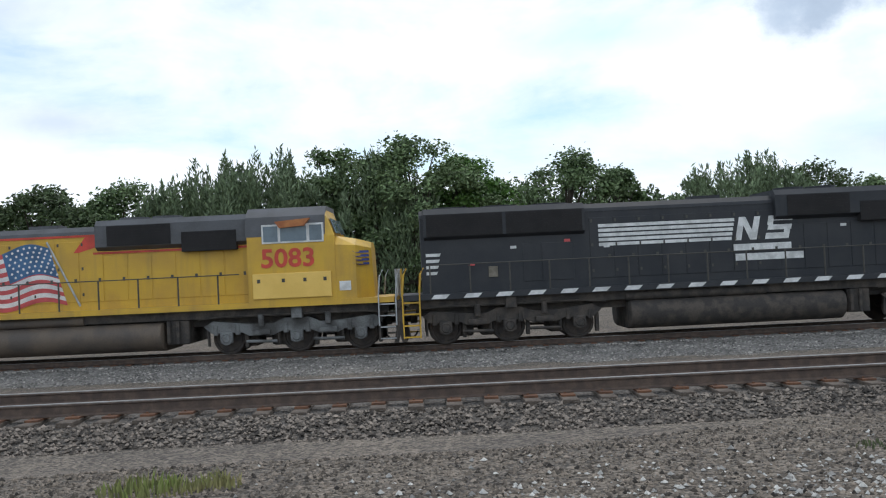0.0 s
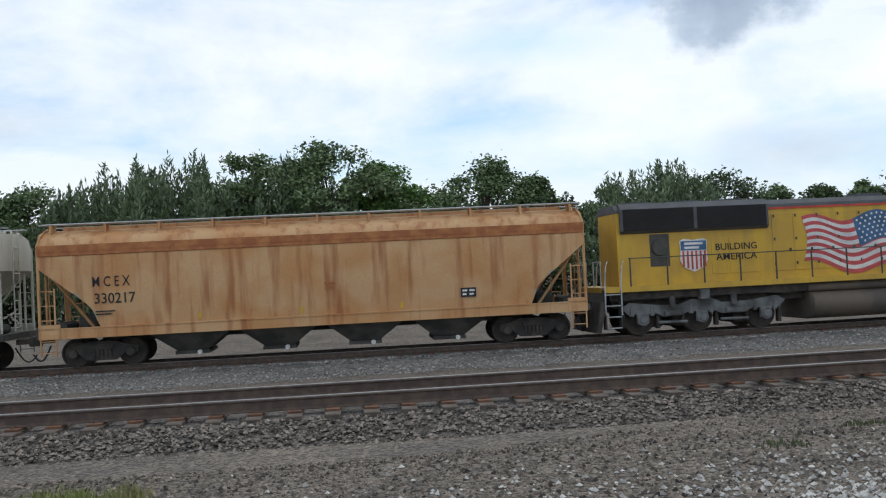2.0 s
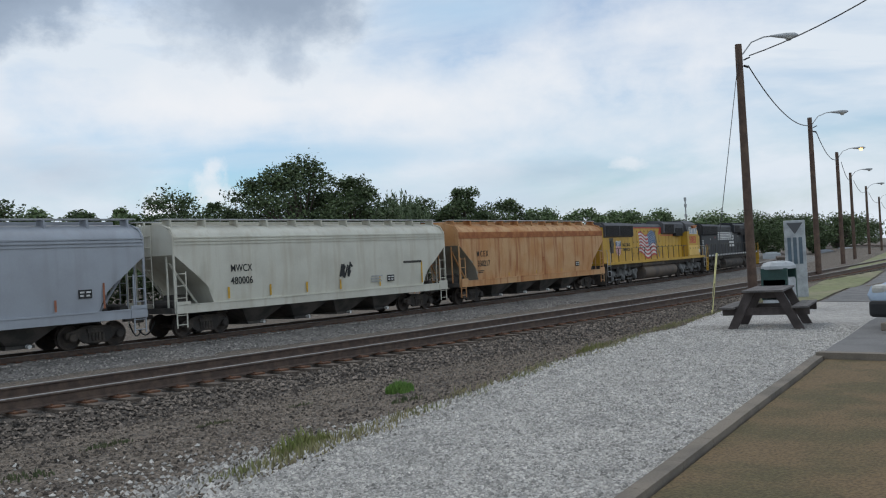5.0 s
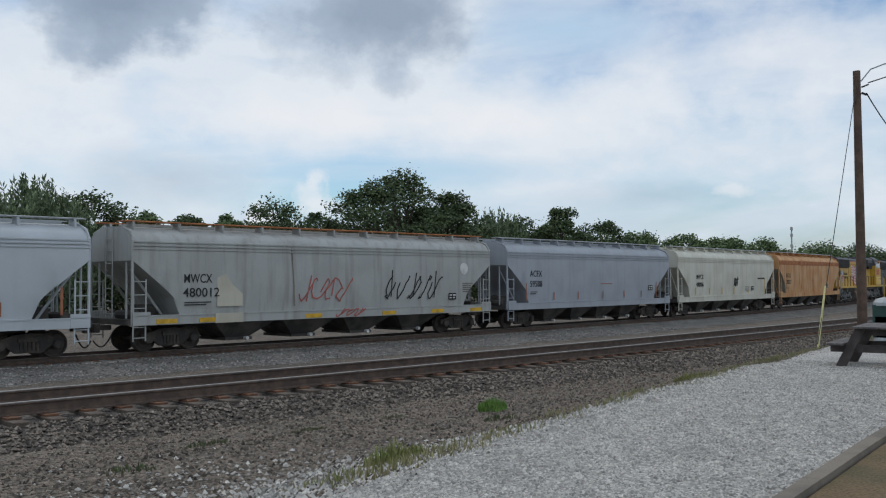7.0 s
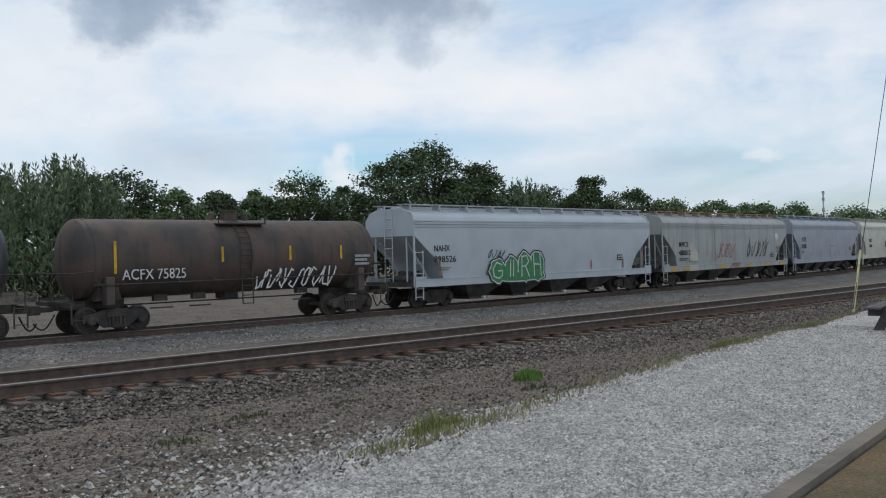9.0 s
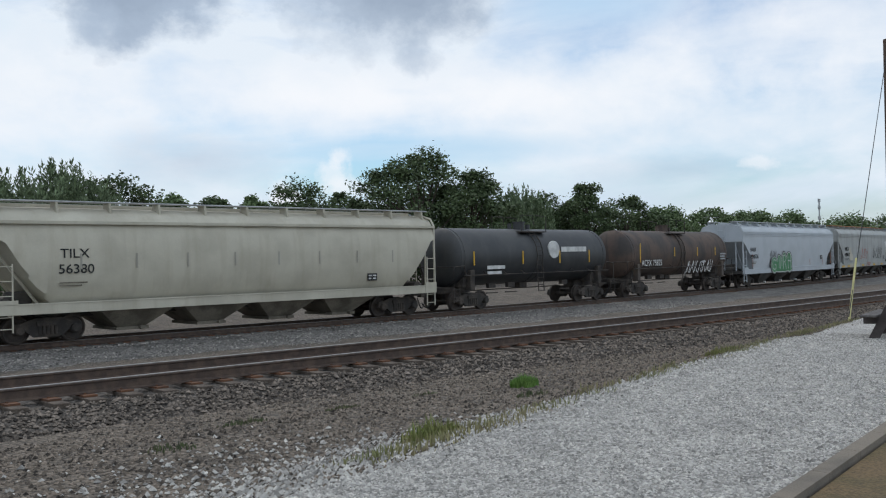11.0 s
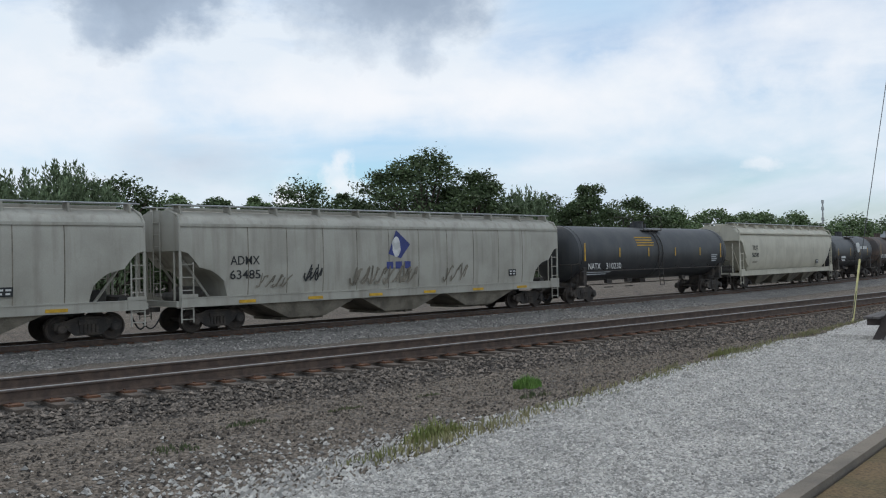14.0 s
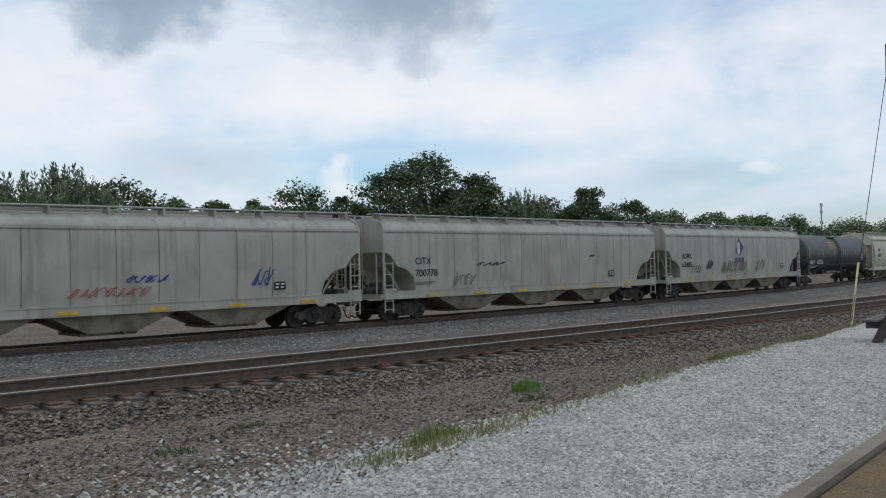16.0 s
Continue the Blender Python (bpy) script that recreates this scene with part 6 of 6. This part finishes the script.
# ---- things beside the lot ----
POLES = [(32.13, 13.25, -0.25, 8.75), (52.03, 17.78, -0.65, 8.4), (71.6, 22.7, -0.95, 8.11), (91.0, 27.8, -1.4, 7.81), (110.9, 32.3, -1.6, 7.47), (130.9, 36.6, -1.8, 6.97), (151, 41, -1.9, 6.9)]
for i, (x, y, z0, z1) in enumerate(POLES):
    p = empty("lamp_post", "brown wooden pole with a lit orange street lamp" if i == 2 else "brown wooden pole with a street lamp arm", "street lamp", "poles along the road")
    p.location = (x, y, z0)
    h = z1 - z0
    lean = -0.10 if i in (0, 1, 2) else 0.0
    b = B()
    tube(b, [(lean * -0.5, 0, -0.4), (0, 0, h * 0.5), (lean * 0.5, 0, h)], [0.17, 0.145, 0.12], 12)
    part("pole", b, "pole", p, smooth=True)
    b = B()
    tube(b, [(0.05, -0.1, h - 0.35), (0.25, -0.35, h + 0.05), (0.55, -0.7, h + 0.22), (0.75, -0.92, h + 0.24)], 0.025, 6)
    part("lamp_arm", b, "steel", p)
    b = B()
    loft(b, [[(0.72 + 0.6 * u, -0.88 - 0.68 * u - r * math.cos(a) * 0.7, h + 0.25 + r * math.sin(a) * (0.5 if math.sin(a) > 0 else 0.8)) for a in [6.2832 * k / 10 for k in range(10)]] for u, r in ((0, 0.05), (0.25, 0.10), (0.6, 0.16), (0.9, 0.15), (1.05, 0.05))])
    part("lamp_head", b, "steel", p, smooth=True)
    b = B()
    loft(b, [[(1.14 + r * math.cos(a), -1.36 + r * math.sin(a), h + 0.25 - d) for a in [6.2832 * k / 10 for k in range(10)]] for d, r in ((0.05, 0.13), (0.14, 0.12), (0.2, 0.05))])
    part("lamp_lens", b, "lamp_glow" if i == 2 else "lamp_lens", p, "lit orange lamp" if i == 2 else "", smooth=True)
    if i < 2:
        b = B()
        tube(b, [(0.1, -0.1, h - 0.55), (0.3, -0.25, h - 0.45)], 0.03, 6)
        part("insulator", b, "wire", p)
        b = B()
        tube(b, [(0.1, -0.1, h - 0.75), (0.25, -0.2, h - 0.8)], 0.04, 6)
        part("insulator", b, "wire", p)


def cable(name, p, q, sag, label, r=0.022):
    b = B()
    tube(b, [Vector(p).lerp(Vector(q), k / 14) - Vector((0, 0, sag * 4 * (k / 14) * (1 - k / 14))) for k in range(15)], r, 5)
    return tagged(part(name, b, "wire"), label, "cable")


for i in range(len(POLES) - 1):
    a, c = POLES[i], POLES[i + 1]
    cable("power_cable", (a[0] + 0.25, a[1] - 0.2, a[3] - 0.75), (c[0] + 0.1, c[1] - 0.1, c[3] - 0.4), 0.7, "black power cable sagging between poles")
cable("power_cable", (32.4, 13.0, 8.35), (27.5, 3.0, 10.6), 0.5, "black power cable running up from the pole")
cable("guy_wire", (32.05, 13.25, 8.3), (25.55, 11.75, -0.15), 0.0, "thin steel guy wire of the pole", 0.012)
b = B()
tube(b, [(25.55, 11.75, -0.3), (26.7, 12.03, 1.45)], 0.03, 8)
tagged(part("guy_guard", b, "yellow_guard"), "faded yellow plastic guard on the guy wire", "guy guard")

# picnic table, one end towards the lot
pt = empty("picnic_table", "dark-stained wooden picnic table on the white gravel", "picnic table")
pt.matrix_basis = pose(18.3, 7.15, ground_z(18.3, 7.15) + 0.02, 0, 0, 14)
for k in range(5):
    b = B()
    rbox(b, -0.95, 0.95, -0.38 + k * 0.153, -0.38 + k * 0.153 + 0.145, 0.73, 0.77, 0.008)
    part("tabletop_board", b, "table_top", pt)
for sy in (-1, 1):
    for k in range(2):
        b = B()
        y = sy * 0.66 + k * 0.15 - 0.07
        rbox(b, -0.95, 0.95, y - 0.07, y + 0.07, 0.42, 0.46, 0.008)
        part("seat_board", b, "table_top", pt)
for x in (-0.68, 0.68):
    for sy in (-1, 1):
        b = B()
        loft(b, [[(x - 0.045, sy * 0.62 - 0.09, 0), (x + 0.045, sy * 0.62 - 0.09, 0), (x + 0.045, sy * 0.62 + 0.09, 0), (x - 0.045, sy * 0.62 + 0.09, 0)], [(x - 0.045, sy * 0.26 - 0.09, 0.73), (x + 0.045, sy * 0.26 - 0.09, 0.73), (x + 0.045, sy * 0.26 + 0.09, 0.73), (x - 0.045, sy * 0.26 + 0.09, 0.73)]])
        part("leg", b, "table", pt)
    b = B()
    box(b, x + 0.046, x + 0.09, -0.80, 0.80, 0.28, 0.42)
    box(b, x + 0.046, x + 0.09, -0.36, 0.36, 0.60, 0.73)
    part("cross_beam", b, "table", pt)

# litter bin with a domed hood
zb = ground_z(23.9, 9.1)
tb = empty("litter_bin", "grey litter bin with a pale domed lid and green sides", "litter bin")
tb.location = (23.9, 9.1, zb)
b = B()
rbox(b, -0.33, 0.33, -0.33, 0.33, 0, 0.86, 0.05)
part("body", b, "sign_grey", tb)
for sx in (-0.3, 0.3):
    b = B()
    box(b, sx - 0.03, sx + 0.03, -0.34, 0.34, 0.3, 1.1)
    part("side_panel", b, "green_plastic", tb)
b = B()
loft(b, [[(0.42 * k * math.cos(a), 0.42 * k * math.sin(a), z) for a in [6.2832 * i / 16 for i in range(16)]] for z, k in ((1.08, 1.0), (1.16, 1.0), (1.24, 0.85), (1.28, 0.5), (1.29, 0.1))])
part("lid", b, "sign_grey", tb, smooth=True)

# information board
ib = empty("information_board", "tall grey information board with dark slots", "sign board")
ib.matrix_basis = pose(30.2, 10.95, ground_z(30.2, 10.95), 0, 0, -62)
b = B()
rbox(b, -0.32, 0.32, -0.06, 0.06, 0.0, 2.5, 0.02)
part("panel", b, "sign_grey", ib)
for k in range(3):
    b = B()
    box(b, -0.24 + k * 0.17, -0.13 + k * 0.17, -0.075, -0.05, 1.1, 1.95)
    part("slot", b, "glass_dark", ib)
b = B()
face(b, [(-0.25, -0.066, 2.42), (0.25, -0.066, 2.42), (0.0, -0.066, 2.05)])
part("emblem", b, "loco_grey", ib)

# parked car
pc = empty("car", "silver-blue parked car with black lower bumper", "car")
pc.matrix_basis = pose(19.8, 3.6, ground_z(19.8, 3.6) + 0.035, 0, 0, 158)
b = B()
side = [(0.0, 0.45, 0.62), (0.12, 0.36, 0.80), (0.9, 0.30, 0.96), (1.35, 0.28, 1.05), (2.0, 0.28, 1.42), (2.6, 0.28, 1.47), (3.4, 0.30, 1.40), (4.1, 0.34, 1.02), (4.5, 0.40, 0.9)]
loft(b, [[(2.2 - x, -0.86 + 0.1 * (x < 0.1), lo), (2.2 - x, 0.86 - 0.1 * (x < 0.1), lo), (2.2 - x, 0.88, min(hi, 0.78)), (2.2 - x, 0.80 if hi < 1.1 else 0.62, hi - 0.03), (2.2 - x, 0.5, hi), (2.2 - x, -0.5, hi), (2.2 - x, -0.80 if hi < 1.1 else -0.62, hi - 0.03), (2.2 - x, -0.88, min(hi, 0.78))] for x, lo, hi in side])
part("body", b, "car_paint", pc, smooth=True)
b = B()
rbox(b, 1.75, 2.28, -0.82, 0.82, 0.22, 0.52, 0.06)
part("bumper", b, "rubber", pc)
for sy in (-1, 1):
    b = B()
    rbox(b, 1.82, 2.17, min(sy * 0.5, sy * 0.83), max(sy * 0.5, sy * 0.83), 0.62, 0.80, 0.06)
    part("headlight", b, "lamp_lens", pc)
    for x in (1.3, -1.3):
        b = B()
        lathe_y(b, x, 0.31, [(sy * 0.68, 0.22), (sy * 0.68, 0.31), (sy * 0.88, 0.31), (sy * 0.89, 0.2), (sy * 0.87, 0.05)], 20)
        wp = part("wheel", b, "rubber", pc, smooth=True)
        b = B()
        lathe_y(b, x, 0.31, [(sy * 0.87, 0.2), (sy * 0.895, 0.19), (sy * 0.895, 0.04)], 16)
        part("rim", b, "steel", wp)
b = B()
loft(b, [[(0.82, -0.62, 1.06), (0.82, 0.62, 1.06), (0.25, 0.52, 1.40), (0.25, -0.52, 1.40)], [(0.86, -0.62, 1.08), (0.86, 0.62, 1.08), (0.27, 0.52, 1.43), (0.27, -0.52, 1.43)]])
part("windscreen", b, "glass_dark", pc)
b = B()
rbox(b, 21.0 - 4.1, 21.0 - 3.9, 3.1, 4.7, 0.1, 0.24, 0.02)
tagged(part("wheel_stop", b, "concrete"), "pale concrete wheel stop in the parking bay", "wheel stop")
strip("road_line", lambda x: 6.6, lambda x: 6.75, 29, 33, 8, 1, "roadline", "worn yellow painted line on the road", 0.036)

# signal mast far along the line
b = B()
tube(b, [(185.6, 91, -1.5), (185.6, 91, 12.0)], 0.16, 6)
for z in (12.0, 10.6, 8.4):
    box(b, 185.2, 186.0, 90.9, 91.1, z - 0.4, z + 0.3)
tagged(part("signal_mast", b, "steel"), "thin grey mast with small antennas above the trees", "mast")


# standing freight cars on far sidings
def parked_car(x, y, z, length, height, heading, mat, label, open_top=False):
    p = empty("standing_car", label, "freight car", "standing freight cars")
    p.matrix_basis = pose(x, y, z, 0, 0, heading)
    b = B()
    rbox(b, -length / 2, length / 2, -1.5, 1.5, 1.1, height, 0.08)
    if not open_top:
        prism(b, [(-length / 2, height - 0.02), (length / 2, height - 0.02), (length / 2 - 0.1, height + 0.2), (-length / 2 + 0.1, height + 0.2)], -1.0, 1.0)
    part("body", b, mat, p)
    n = int(length / 1.5)
    for k in range(n + 1):
        b = B()
        x0 = -length / 2 + length * k / n
        box(b, x0 - 0.06, x0 + 0.06, -1.58, -1.5, 1.15, height)
        part("rib", b, mat, p)
    for d in (-1, 1):
        b = B()
        for k in (-0.9, 0.9):
            lathe_y(b, d * (length / 2 - 2) + k, 0.45, [(-0.85, 0.45), (-0.7, 0.45)], 14)
            lathe_y(b, d * (length / 2 - 2) + k, 0.45, [(0.7, 0.45), (0.85, 0.45)], 14)
        prism(b, [(d * (length / 2 - 2) - 1.2, 0.5), (d * (length / 2 - 2) + 1.2, 0.5), (d * (length / 2 - 2) + 0.5, 1.1), (d * (length / 2 - 2) - 0.5, 1.1)], -1.0, 1.0)
        part("truck", b, "truck", p)
    return p


parked_car(168, 66, -4.9, 9, 4.6, 22, "pale", "white boxy standing freight car far along the line")
parked_car(141, 53, -3.9, 16, 3.4, 22, "tie", "dark brown standing gondola car", True)
parked_car(205, 69.5, -5.2, 12, 4.6, 25, "bluegrey", "grey standing freight car far along the line")
parked_car(222, 70, -5.4, 14, 4.8, 25, "pale", "white standing hopper car far along the line")
parked_car(238, 73, -5.4, 14, 4.8, 25, "pale", "white standing hopper car far along the line")


# ---- what moves ----
def motions():
    for car, s0 in cars:
        rows = []
        for k in range(33):
            t = k * 0.5
            s = s0 + SPEED * t
            p = arc(R_FAR, s, Z_FAR)
            rows.append((t, pose(p.x, p.y, p.z, 0, 0, math.degrees(s / 479.37))))
        walk(car, rows)
    for w, r, x in wheels:
        rows = []
        for k in range(481):
            t = k / 30
            rows.append((t, pose(x, 0, r, 0, (math.degrees(SPEED * t / r) + 17 * x) % 360, 0)))
        walk(w, rows)


motions()
